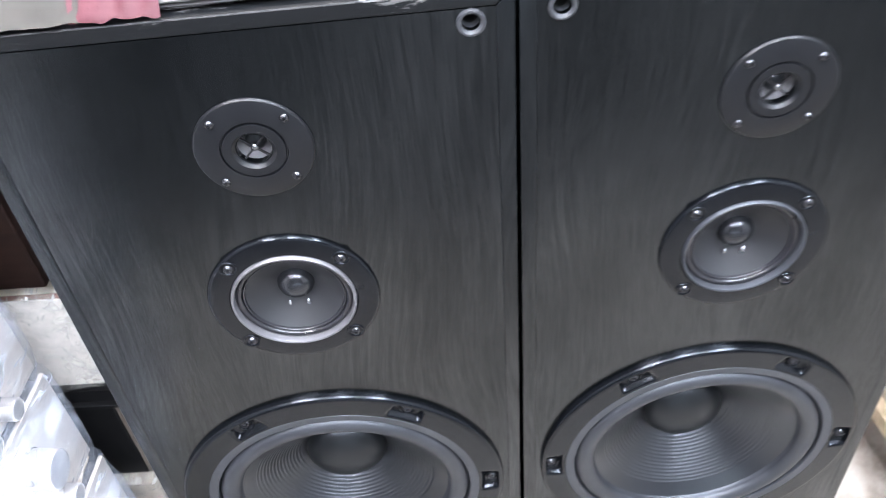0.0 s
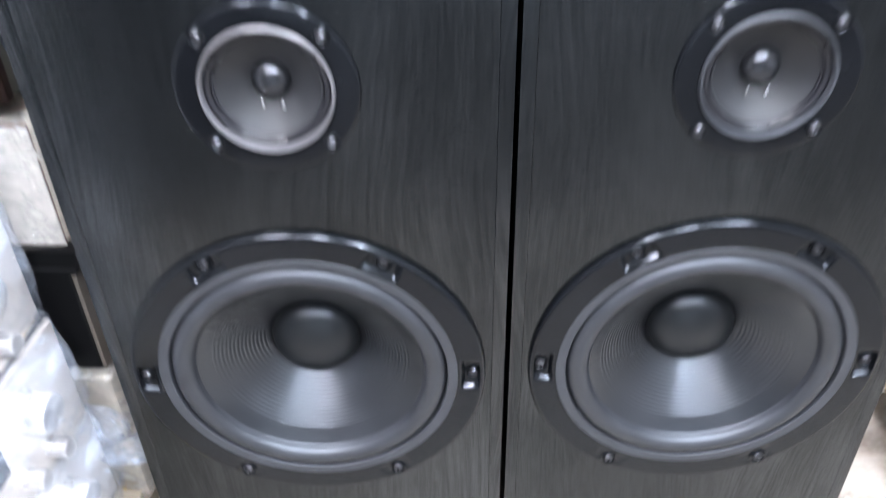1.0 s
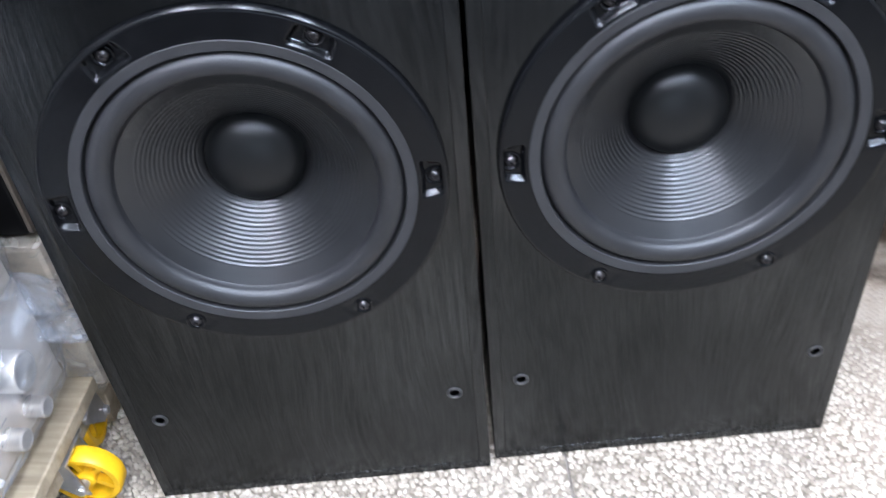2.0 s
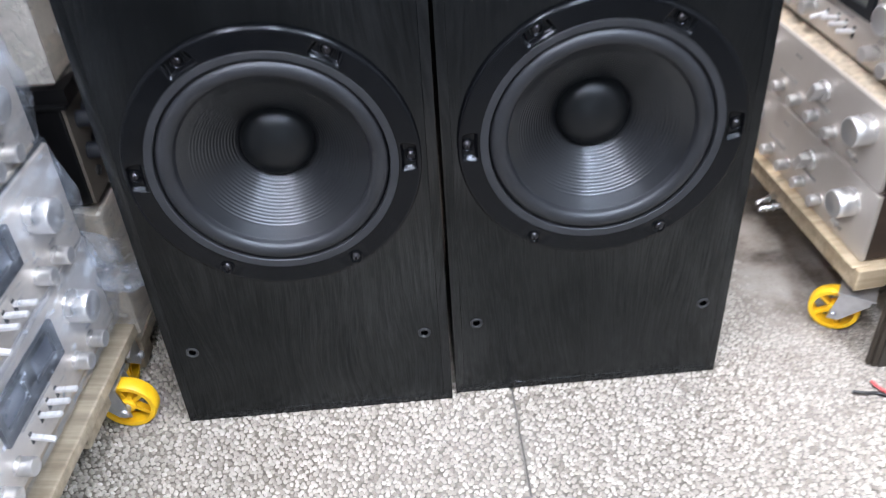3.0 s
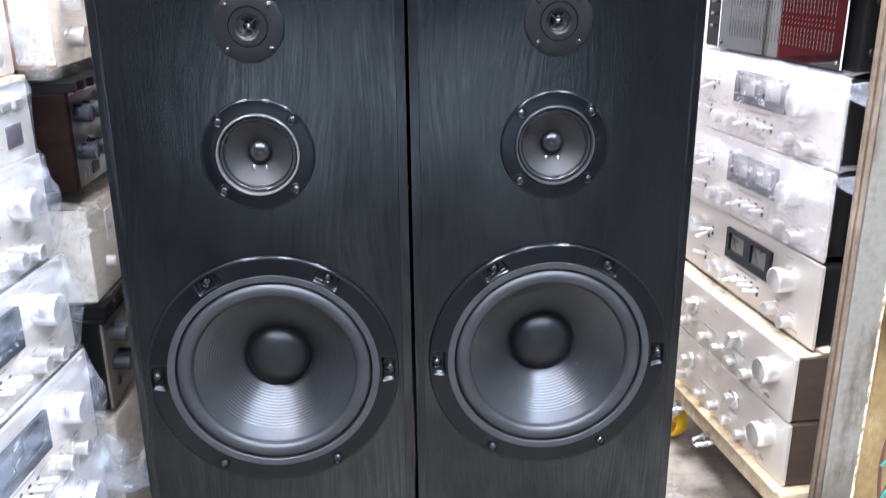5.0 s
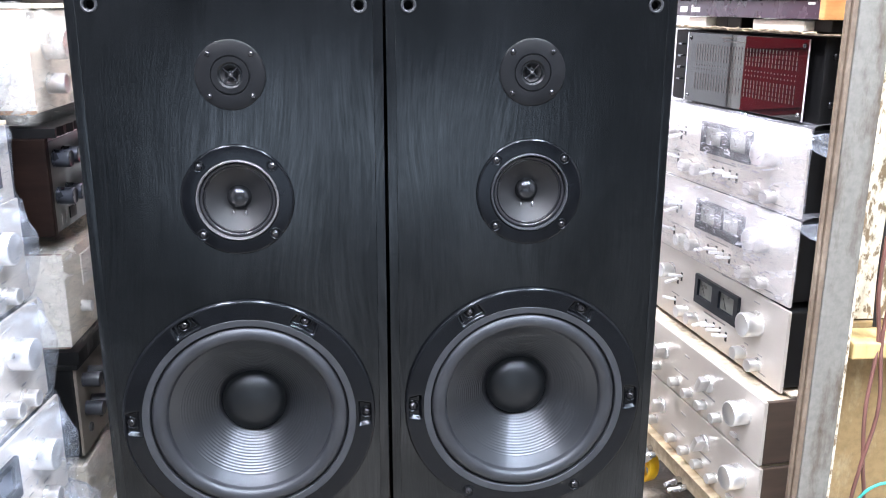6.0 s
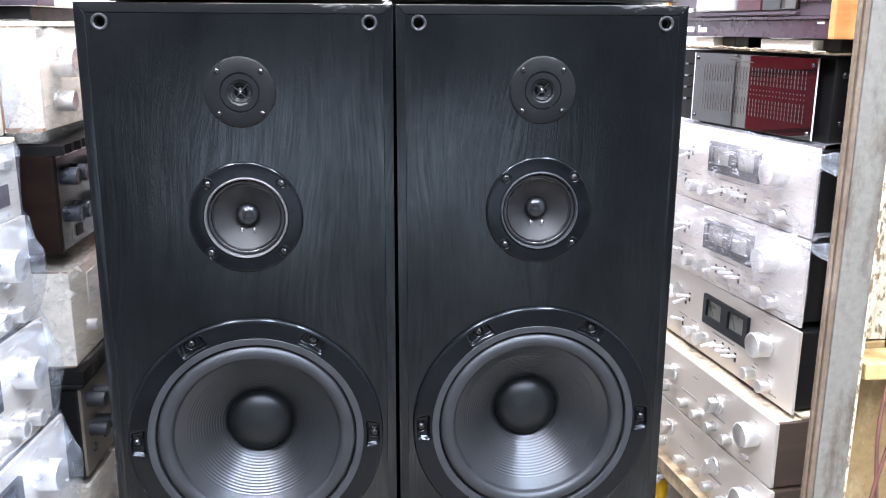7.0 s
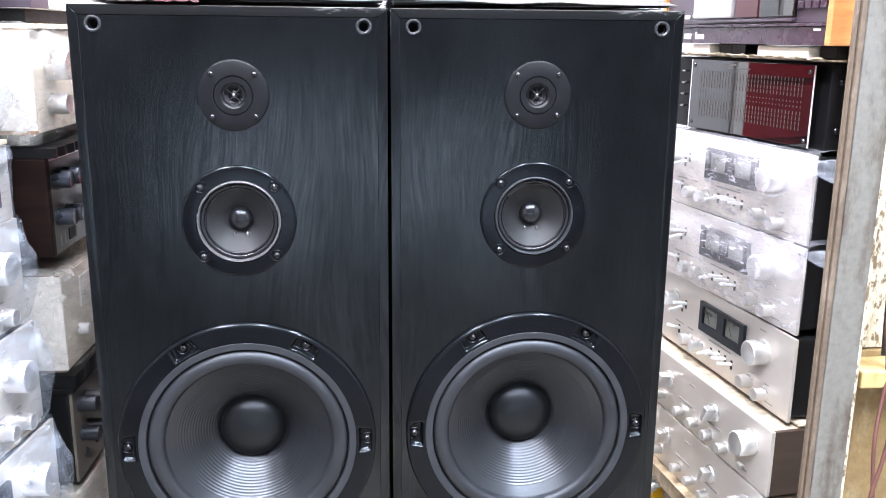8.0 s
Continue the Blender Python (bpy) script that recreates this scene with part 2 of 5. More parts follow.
def floor_material():
    m, nt, links, bsdf = nodes_of("aggregate_floor")
    vec = coords(nt, links, (1, 1, 1))
    v = nt.new("ShaderNodeTexVoronoi")
    v.inputs["Scale"].default_value = 150.0
    links.new(vec, v.inputs["Vector"])
    big = noise_node(nt, links, vec, 3.0, 5.0)
    mx = nt.new("ShaderNodeMixRGB")
    mx.blend_type = "MULTIPLY"
    mx.inputs[0].default_value = 0.8
    links.new(ramp(nt, links, v.outputs["Distance"], [(0.2, (0.25, 0.232, 0.205)), (0.6, (0.18, 0.165, 0.143)), (0.85, (0.12, 0.108, 0.092))]), mx.inputs[1])
    links.new(ramp(nt, links, big, [(0.34, (0.50, 0.43, 0.35)), (0.62, (1, 1, 1))]), mx.inputs[2])
    trodden_mix(nt, links, bsdf, vec, mx.outputs[0])
    set_in(bsdf, Roughness=0.55)
    inv = nt.new("ShaderNodeMath")
    inv.operation = "SUBTRACT"
    inv.inputs[0].default_value = 1.0
    links.new(v.outputs["Distance"], inv.inputs[1])
    bump_on(nt, links, bsdf, inv.outputs[0], 0.6, 0.002)
    return m


def glow_material(name, col, strength):
    m, nt, links, bsdf = nodes_of(name)
    set_in(bsdf, Roughness=0.4)
    bsdf.inputs["Emission Color"].default_value = (*col, 1)
    bsdf.inputs["Emission Strength"].default_value = strength
    return m


def peeling(name, paint, under, scale=12.0, lo=0.48, hi=0.54, rough=0.6, stretch=(1, 1, 0.5), grime_shade=None):
    """Old paint or zinc with worn patches that show what is under it."""
    m, nt, links, bsdf = nodes_of(name)
    n = noise_node(nt, links, coords(nt, links, stretch), scale, 8.0, 0.68)
    fine = noise_node(nt, links, coords(nt, links, (1, 1, 1)), 90.0, 4.0)
    mx = nt.new("ShaderNodeMixRGB")
    mx.blend_type = "MULTIPLY"
    mx.inputs[0].default_value = 0.6
    links.new(ramp(nt, links, n, [(lo, paint), (hi, under)]), mx.inputs[1])
    links.new(ramp(nt, links, fine, [(0.3, (0.6, 0.6, 0.6)), (0.6, (1, 1, 1))]), mx.inputs[2])
    colour = mx.outputs[0]
    if grime_shade:
        # grime and shade painted dark above the floor, with a ragged rim
        sep, add, over = nt.new("ShaderNodeSeparateXYZ"), nt.new("ShaderNodeMath"), nt.new("ShaderNodeMixRGB")
        links.new(coords(nt, links, (1, 1, 1)), sep.inputs[0])
        add.operation, add.inputs[1].default_value = "MULTIPLY_ADD", 0.30
        links.new(n, add.inputs[0])
        links.new(sep.outputs["Z"], add.inputs[2])
        links.new(ramp(nt, links, add.outputs[0], [(0.27, grey(0.9)), (0.36, grey(0.0))]), over.inputs[0])
        links.new(colour, over.inputs[1])
        over.inputs[2].default_value = (*grime_shade, 1)
        colour = over.outputs[0]
    links.new(colour, bsdf.inputs["Base Color"])
    set_in(bsdf, Roughness=rough)
    bump_on(nt, links, bsdf, n, 0.4, 0.003)
    return m


ASH = black_ash()
CHIPPED = chipped_edge()
BLACK_PLASTIC = plain("black_moulded_plastic", (0.0022, 0.0025, 0.0032), 0.20, vary=0.2, bump=0.04, fine=900.0, spec=0.28)
TWEETER_PLATE = plain("charcoal_textured_plate", (0.0034, 0.0038, 0.0048), 0.40, vary=0.1, bump=0.15, fine=1300.0, spec=0.30)
RUBBER = plain("grey_black_rubber", (0.012, 0.0125, 0.0145), 0.48, vary=0.2, scale=50.0, bump=0.06, fine=700.0, spec=0.6)
GASKET = plain("dull_grey_gasket", (0.021, 0.022, 0.025), 0.5, vary=0.2, bump=0.15, fine=700.0)
CONE = plain("dark_paper_cone", (0.0044, 0.0047, 0.0057), 0.34, vary=0.25, bump=0.02, fine=600.0, spec=0.80)
CONE.node_tree.nodes["Principled BSDF"].inputs["Specular Tint"].default_value = (0.88, 0.93, 1.0, 1)
MID_PAPER = plain("grey_black_mid_cone", (0.0085, 0.009, 0.0105), 0.52, vary=0.2, bump=0.06, fine=600.0, spec=0.4)
MID_RUBBER = plain("black_ridged_rubber", (0.008, 0.008, 0.010), 0.3, vary=0.1, bump=0.03, fine=600.0)
METAL_CAP = plain("dark_metal_dome", (0.045, 0.047, 0.052), 0.22, metal=0.8, vary=0.1, bump=0.02)
CAP = plain("black_gloss_dome", (0.004, 0.0045, 0.005), 0.37, vary=0.2, bump=0.01, scale=60.0, spec=0.40)
GROMMET_GREY = plain("grey_black_grommet", (0.026, 0.027, 0.030), 0.42, vary=0.1, bump=0.03, spec=0.4)
HOLE = plain("hole_dark", (0.004, 0.004, 0.004), 0.9, vary=0.2, bump=0)
CHROME = plain("bright_steel", (0.62, 0.63, 0.66), 0.24, metal=1.0, vary=0.1, bump=0.03)
SCREW_STEEL = plain("dull_screw_steel", (0.24, 0.245, 0.26), 0.22, metal=1.0, vary=0.15, bump=0.03)
DARK_SCREW = plain("blackened_screw", (0.055, 0.055, 0.06), 0.26, metal=0.9, vary=0.2, bump=0.03)
SILVER_RING = plain("satin_silver_ring", (0.13, 0.127, 0.134), 0.42, metal=0.55, vary=0.1, bump=0.03)
PLATE = brushed("brushed_silver_plate", (0.62, 0.575, 0.525), 0.38, (0.04, 1, 1), metal=0.45)
KNOB = plain("turned_aluminium", (0.74, 0.735, 0.73), 0.28, metal=0.85, vary=0.03, bump=0, scale=9.0)
kn = KNOB.node_tree
tang = kn.nodes.new("ShaderNodeTangent")
tang.direction_type, tang.axis = "RADIAL", "Y"
kn.links.new(tang.outputs[0], kn.nodes["Principled BSDF"].inputs["Tangent"])
kn.nodes["Principled BSDF"].inputs["Anisotropic"].default_value = 0.75
LEVER_BRIGHT = plain("polished_lever", (0.88, 0.88, 0.89), 0.3, metal=0.35, vary=0.03, bump=0)
STEEL_BODY = plain("black_painted_steel", (0.006, 0.006, 0.0065), 0.5, vary=0.2, bump=0.08, spec=0.2)
METER_FACE = plain("grey_green_meter_card", (0.15, 0.152, 0.135), 0.30, vary=0.15, bump=0)
NAVY_FACE = plain("navy_meter_card", (0.026, 0.034, 0.054), 0.30, vary=0.15, bump=0)
METER_FRAME = plain("black_meter_frame", (0.006, 0.008, 0.012), 0.35, vary=0.1, bump=0, spec=0.25)
SLOT = plain("dark_slot", (0.03, 0.03, 0.03), 0.7, bump=0)
MARK = plain("printed_grey_mark", (0.28, 0.27, 0.26), 0.5, bump=0)
for sheen_of in (BLACK_PLASTIC, RUBBER, GASKET, CONE, CAP):
    sheen_of.node_tree.nodes["Principled BSDF"].inputs["Specular Tint"].default_value = (0.84, 0.91, 1.0, 1)
FILM = film_material("clear_crumpled_film", (0.03, 0.12), shine=0.065, crease_glint=0.38)
FILM_CREASED = film_material("white_creased_film", (0.08, 0.19), (0.74, 0.74, 0.82), shine=0.06, crease_glint=0.8)
FILM_DULL = film_material("milky_crumpled_film", (0.05, 0.24), (0.96, 0.92, 0.84), shine=0.09, crease_glint=0.5)
FLOOR = floor_material()
GROUT = plain("grey_cement", (0.20, 0.188, 0.17), 0.8, vary=0.25, scale=12.0, bump=0.3)
DARKENED_CEMENT = plain("darkened_cement", (0.016, 0.0155, 0.0145), 0.7, vary=0.4, scale=5.0, bump=0.3)
DIMMED_CEMENT = plain("dimmed_cement", (0.068, 0.064, 0.058), 0.7, vary=0.4, scale=5.0, bump=0.3)
PEBBLE = pebble_material()
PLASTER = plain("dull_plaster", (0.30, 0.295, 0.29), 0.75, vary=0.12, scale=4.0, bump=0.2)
DARKENED_PLASTER = plain("darkened_grey_plaster", (0.12, 0.118, 0.115), 0.75, vary=0.25, scale=4.0, bump=0.2)
DARK_WALL = plain("dark_shop_wall", (0.04, 0.04, 0.043), 0.8, vary=0.3, scale=3.0, bump=0.2)
CEILING = plain("off_white_ceiling", (0.62, 0.61, 0.58), 0.8, vary=0.08, scale=4.0, bump=0.1)
PALE_PAINT = plain("pale_painted_panel", (0.55, 0.56, 0.57), 0.5, vary=0.15, scale=6.0, bump=0.05)
PINE = wood("pale_pine", (0.38, 0.29, 0.18), (0.62, 0.51, 0.35), along=(1, 0.06, 1))
YELLOW_PINE = wood("yellow_pine_shelf", (0.40, 0.28, 0.11), (0.56, 0.42, 0.19), along=(1, 0.3, 0.06))
OLD_PINE = wood("grey_old_pine", (0.25, 0.21, 0.155), (0.46, 0.39, 0.29), along=(1, 0.06, 1))
BROWN_WOOD = wood("dark_walnut_side", (0.006, 0.0032, 0.0026), (0.017, 0.0085, 0.0065), 0.55, (0.15, 0.15, 1), 50.0)
BROWN_WOOD.node_tree.nodes["Principled BSDF"].inputs["Specular IOR Level"].default_value = 0.12
GREY_BROWN = wood("taupe_side_panel", (0.034, 0.022, 0.016), (0.056, 0.037, 0.027), 0.5, (0.15, 0.15, 1), 40.0, (0.8, 0.8, 0.8))
RED_WOOD = wood("reddish_wood_side", (0.10, 0.028, 0.018), (0.22, 0.075, 0.045), 0.45, (0.15, 0.15, 1), 50.0)
ORANGE_WOOD = wood("orange_teak_side", (0.40, 0.16, 0.05), (0.62, 0.30, 0.11), 0.45, (0.15, 0.15, 1), 50.0)
YELLOW = plain("yellow_caster_plastic", (0.86, 0.50, 0.015), 0.42, vary=0.12, scale=50.0, bump=0.08)
ZINC = plain("zinc_bracket", (0.55, 0.56, 0.58), 0.38, metal=0.85, vary=0.2, bump=0.1)
POST_PAINT = peeling("worn_zinc_grey", (0.165, 0.157, 0.138), (0.070, 0.052, 0.035), 11.0, 0.50, 0.61, 0.42, (1, 1, 0.3), (0.030, 0.024, 0.017))
POST_BROWN = peeling("rusty_brown_rail", (0.13, 0.095, 0.067), (0.21, 0.165, 0.125), 20.0, 0.5, 0.62, 0.6, (1, 1, 0.3), (0.030, 0.024, 0.017))
OCHRE = peeling("weathered_ochre_board", (0.27, 0.180, 0.078), (0.42, 0.33, 0.19), 10.0, 0.5, 0.62, 0.7, (1, 1, 0.4))
FLAKED = peeling("flaked_cream_paint", (0.56, 0.50, 0.38), (0.16, 0.11, 0.06), 55.0, 0.5, 0.56, 0.7, (1, 1, 0.5))
BEIGE = plain("beige_front_panel", (0.74, 0.65, 0.52), 0.45, vary=0.12, bump=0.05)
WARM_GREY = plain("warm_grey_front", (0.15, 0.128, 0.106), 0.42, vary=0.12, bump=0.05)
OLIVE = plain("dark_olive_front", (0.045, 0.045, 0.036), 0.35, vary=0.15, bump=0.05)
WHITE_CARD = plain("white_card", (0.80, 0.79, 0.77), 0.6, vary=0.06, bump=0.05)
BROWN_CARD = plain("dusty_brown_card", (0.52, 0.44, 0.33), 0.8, vary=0.4, scale=60.0, bump=0.3)
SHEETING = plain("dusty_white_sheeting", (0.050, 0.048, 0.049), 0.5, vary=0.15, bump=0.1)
TORN_CARD = plain("dusty_torn_card", (0.34, 0.28, 0.20), 0.85, vary=0.7, scale=90.0, bump=0.4)
CREAM_CARD = plain("cream_card", (0.72, 0.68, 0.63), 0.6, vary=0.1, bump=0.05)
CARTON = plain("dusty_beige_carton", (0.62, 0.55, 0.46), 0.6, vary=0.15, bump=0.1)
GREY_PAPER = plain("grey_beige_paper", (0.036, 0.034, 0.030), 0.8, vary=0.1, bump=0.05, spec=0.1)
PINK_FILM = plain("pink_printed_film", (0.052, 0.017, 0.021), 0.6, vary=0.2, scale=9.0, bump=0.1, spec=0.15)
ACRYLIC = plain("black_gloss_acrylic", (0.006, 0.005, 0.0055), 0.04, vary=0.1, bump=0, spec=0.8)
acr = ACRYLIC.node_tree.nodes["Principled BSDF"]
acr.inputs["Coat Weight"].default_value = 0.0
for link in list(acr.inputs["Roughness"].links):
    ACRYLIC.node_tree.links.remove(link)
acr.inputs["Roughness"].default_value = 0.02
RED_REFLECTION = plain("painted_red_reflection", (0.050, 0.008, 0.012), 0.12, vary=0.1, bump=0)
SILVER_DOOR = brushed("silver_cassette_door", (0.50, 0.49, 0.49), 0.4, (0.04, 1, 1), metal=0.6)
EDGE_HIGHLIGHT = plain("painted_edge_highlight", (0.80, 0.78, 0.78), 0.25, vary=0.05, bump=0)
ASPHALT = plain("street_asphalt", (0.05, 0.05, 0.052), 0.8, vary=0.25, scale=2.0, bump=0.2)
RED_DOT = plain("pale_pink_print", (0.055, 0.045, 0.040), 0.5, vary=0.1, bump=0)
PLUM = plain("plum_black_fascia", (0.036, 0.022, 0.035), 0.28, vary=0.15, bump=0.03)
PLUM_GREY = plain("plum_grey_fascia", (0.055, 0.042, 0.056), 0.35, vary=0.15, bump=0.03)
RED_LACQUER = plain("dark_red_lacquer", (0.26, 0.012, 0.022), 0.45, vary=0.25, scale=8.0, bump=0.1)
CABLE_BROWN = plain("brown_cable", (0.115, 0.048, 0.038), 0.5, vary=0.2, bump=0)
CABLE_BLACK = plain("black_cable", (0.02, 0.02, 0.02), 0.5, bump=0)
CABLE_RED = plain("red_cable", (0.48, 0.07, 0.07), 0.45, bump=0)
CABLE_TEAL = plain("teal_cable", (0.03, 0.30, 0.24), 0.45, bump=0)
TUBE_GLOW = glow_material("lit_tube", (0.95, 0.98, 1.0), 9.0)


# ---- building helpers ----
def mesh_from(bm, name, material, smooth=None):
    me = bpy.data.meshes.new(name)
    bm.normal_update()
    bm.to_mesh(me)
    bm.free()
    me.materials.append(material)
    if smooth is not None:
        me.polygons.foreach_set("use_smooth", [True] * len(me.polygons))
        if smooth < 179:
            me.set_sharp_from_angle(angle=radians(smooth))
    return me


def part(name, bm, material, parent=None, label="", smooth=None, at=None):
    """One mesh object; under parent, where one is given."""
    me = bm if isinstance(bm, bpy.types.Mesh) else mesh_from(bm, name, material, smooth)
    ob = new(name, me)
    if at is not None:
        ob.matrix_basis = at
    if parent is not None:
        ob.parent = parent
    return tagged(ob, label)


def thing(name, m, label, category, group="", kind=""):
    ob = new(name)
    ob.empty_display_size = 0.02
    ob.matrix_basis = m
    return tagged(ob, label, category, group, kind)


def box(x0, x1, y0, y1, z0, z1, bevel=0.0, seg=2, bm=None):
    """A box, in its own bmesh (bevelled) or added to one."""
    own = bm is None
    bm = bmesh.new() if own else bm
    made = bmesh.ops.create_cube(bm, size=1.0, matrix=Matrix.LocRotScale(((x0 + x1) / 2, (y0 + y1) / 2, (z0 + z1) / 2), None, (x1 - x0, y1 - y0, z1 - z0)))
    if bevel and own:
        bmesh.ops.bevel(bm, geom=bm.edges[:], offset=bevel, segments=seg, profile=0.6, affect="EDGES")
    return bm


def lathe(profile, seg=48, cx=0.0, cz=0.0, y=0.0, bm=None, closed=False):
    """Revolves (radius, depth) about the y axis through (cx, cz). Radius 0 closes the middle."""
    bm = bmesh.new() if bm is None else bm
    rings = []
    for r, d in profile:
        if r < 1e-6:
            rings.append([bm.verts.new((cx, y + d, cz))])
        else:
            rings.append([bm.verts.new((cx + r * math.cos(2 * math.pi * k / seg), y + d, cz + r * math.sin(2 * math.pi * k / seg))) for k in range(seg)])
    pairs = list(zip(rings, rings[1:])) + ([(rings[-1], rings[0])] if closed else [])
    for a, b in pairs:
        for k in range(seg):
            j = (k + 1) % seg
            if len(a) == 1 and len(b) == 1:
                continue
            if len(a) == 1:
                bm.faces.new((a[0], b[k], b[j]))
            elif len(b) == 1:
                bm.faces.new((a[k], a[j], b[0]))
            else:
                bm.faces.new((a[k], a[j], b[j], b[k]))
    bmesh.ops.recalc_face_normals(bm, faces=bm.faces[:])
    return bm


def plate_with_holes(x0, x1, z0, z1, holes, thick, seg=64):
    """A board in the plane y = 0 with round holes cut through it."""
    bm = bmesh.new()
    edges = []
    loops = [[(x0, z0), (x1, z0), (x1, z1), (x0, z1)]]
    for cx, cz, r in holes:
        n = seg if r > 0.02 else 24
        loops.append([(cx + r * math.cos(2 * math.pi * k / n), cz + r * math.sin(2 * math.pi * k / n)) for k in range(n)])
    for loop in loops:
        vs = [bm.verts.new((x, 0, z)) for x, z in loop]
        edges += [bm.edges.new((vs[k], vs[(k + 1) % len(vs)])) for k in range(len(vs))]
    bmesh.ops.triangle_fill(bm, use_beauty=True, use_dissolve=False, edges=edges)
    faces = bm.faces[:]
    back = bmesh.ops.extrude_face_region(bm, geom=faces)
    bmesh.ops.translate(bm, vec=(0, thick, 0), verts=[g for g in back["geom"] if isinstance(g, bmesh.types.BMVert)])
    bmesh.ops.recalc_face_normals(bm, faces=bm.faces[:])
    return bm


def tube_along(points, radius, seg=8):
    """A cable through the points, smoothed."""
    pts = [Vector(p) for p in points]
    fine = []
    for i in range(len(pts) - 1):
        p0, p1, p2, p3 = pts[max(i - 1, 0)], pts[i], pts[i + 1], pts[min(i + 2, len(pts) - 1)]
        for k in range(6):
            t = k / 6
            fine.append(0.5 * ((2 * p1) + (p2 - p0) * t + (2 * p0 - 5 * p1 + 4 * p2 - p3) * t * t + (3 * p1 - p0 - 3 * p2 + p3) * t ** 3))
    fine.append(pts[-1])
    bm = bmesh.new()
    rings = []
    for i, p in enumerate(fine):
        d = (fine[min(i + 1, len(fine) - 1)] - fine[max(i - 1, 0)]).normalized()
        side = d.cross(Vector((0.31, 0.17, 0.93))).normalized()
        up = side.cross(d)
        rings.append([bm.verts.new(p + radius * (math.cos(2 * math.pi * k / seg) * side + math.sin(2 * math.pi * k / seg) * up)) for k in range(seg)])
    for a, b in zip(rings, rings[1:]):
        for k in range(seg):
            bm.faces.new((a[k], a[(k + 1) % seg], b[(k + 1) % seg], b[k]))
    bm.faces.new(rings[0][::-1])
    bm.faces.new(rings[-1])
    bmesh.ops.recalc_face_normals(bm, faces=bm.faces[:])
    return bm


def screw_mesh(r, name, material):
    """A pan-head screw with a cross recess, head towards -y."""
    bm = lathe([(0, -0.22 * r), (0.30 * r, -0.22 * r), (0.36 * r, -0.62 * r), (0.62 * r, -0.52 * r), (0.92 * r, -0.18 * r), (r, 0.0), (r, 0.3 * r)], 20)
    return mesh_from(bm, name, material, 40)


def grid_mesh(name, rows, material, smooth=True):
    """A smooth sheet through rows of points, all of one length."""
    h, w = len(rows), len(rows[0])
    me = bpy.data.meshes.new(name)
    faces = [(i * w + j, i * w + j + 1, (i + 1) * w + j + 1, (i + 1) * w + j) for i in range(h - 1) for j in range(w - 1)]
    me.from_pydata([tuple(p) for row in rows for p in row], [], faces)
    me.materials.append(material)
    if smooth:
        me.polygons.foreach_set("use_smooth", [True] * len(me.polygons))
    me.update()
    return me


# ---- the room ----
RX0, RX1, RY0, RY1, RZ = -1.5, 1.7, -2.70, 1.25, 2.5
part("wall_north", box(RX0 - 0.1, RX1 + 0.1, RY1, RY1 + 0.1, 0, RZ), DARK_WALL)
# unseen street opening added to the south wall, sized for the baffles' reflections
DX0, DX1, DZ = -0.80, 0.84, 0.64
for wname, bx0, bx1, bz0, bz1 in (("wall_south_1", RX0 - 0.1, DX0, 0, RZ), ("wall_south_2", DX1, RX1 + 0.1, 0, RZ), ("wall_south_3", DX0, DX1, DZ, RZ)):
    tagged(part(wname, box(bx0, bx1, RY0 - 0.1, RY0, bz0, bz1), DARK_WALL), "unseen dark wall round an added street opening", "wall", kind="structure")
tagged(part("pavement", box(-14, 14, -30, RY0, -0.10, -0.07), ASPHALT), "unseen grey street added outside the opening", "pavement", kind="structure")
tagged(part("threshold", box(DX0, DX1, RY0 - 0.1, RY0, -0.07, 0.0), GROUT), "unseen cement threshold of the added opening", "threshold", kind="structure")
# west wall's colour is darkened to dim reflections in the left baffle
part("wall_west", box(RX0 - 0.1, RX0, RY0, RY1, 0, RZ), DARKENED_PLASTER)
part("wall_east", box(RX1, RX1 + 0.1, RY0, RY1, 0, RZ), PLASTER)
part("ceiling", box(RX0 - 0.1, RX1 + 0.1, RY0 - 0.1, RY1 + 0.1, RZ, RZ + 0.1), CEILING)
for wname, wlabel in (("wall_north", "dark shop wall behind the loudspeakers"), ("wall_west", "dull plaster side wall"), ("wall_east", "dull plaster side wall"), ("ceiling", "off-white shop ceiling")):
    tagged(bpy.data.objects[wname], wlabel, "ceiling" if wname == "ceiling" else "wall", kind="structure")

floor = thing("floor", pose(0, 0, 0), "pale exposed-aggregate floor of cream and grey pebbles", "floor", kind="structure")
SEAM, AISLE = 0.078, -0.80
# unseen aisle slabs are coloured dark so the baffles mirror less light
part("aisle_slab", box(RX0, -0.702, AISLE, 0.0, -0.06, -0.0015), DARKENED_CEMENT, floor, "unseen aisle cement, darkest for the left baffle's reflection")
part("slab", box(RX0, -0.702, 0.002, RY1, -0.06, -0.0015), FLOOR, floor)
for fx0, fx1 in ((-0.70, SEAM - 0.0015), (SEAM + 0.0015, RX1)):
    part("slab", box(fx0, fx1, AISLE, RY1, -0.06, -0.0015), FLOOR, floor)
part("aisle_slab", box(RX0, -0.352, RY0, AISLE - 0.002, -0.06, -0.0015), DARKENED_CEMENT, floor, "unseen aisle cement, darkest for the left baffle's reflection")
part("aisle_slab", box(-0.35, RX1, RY0, AISLE - 0.002, -0.06, -0.0015), DIMMED_CEMENT, floor, "unseen aisle cement, darkened for the baffles' reflections")
part("grout_bed", box(RX0, RX1, RY0, RY1, -0.08, -0.006), GROUT, floor)

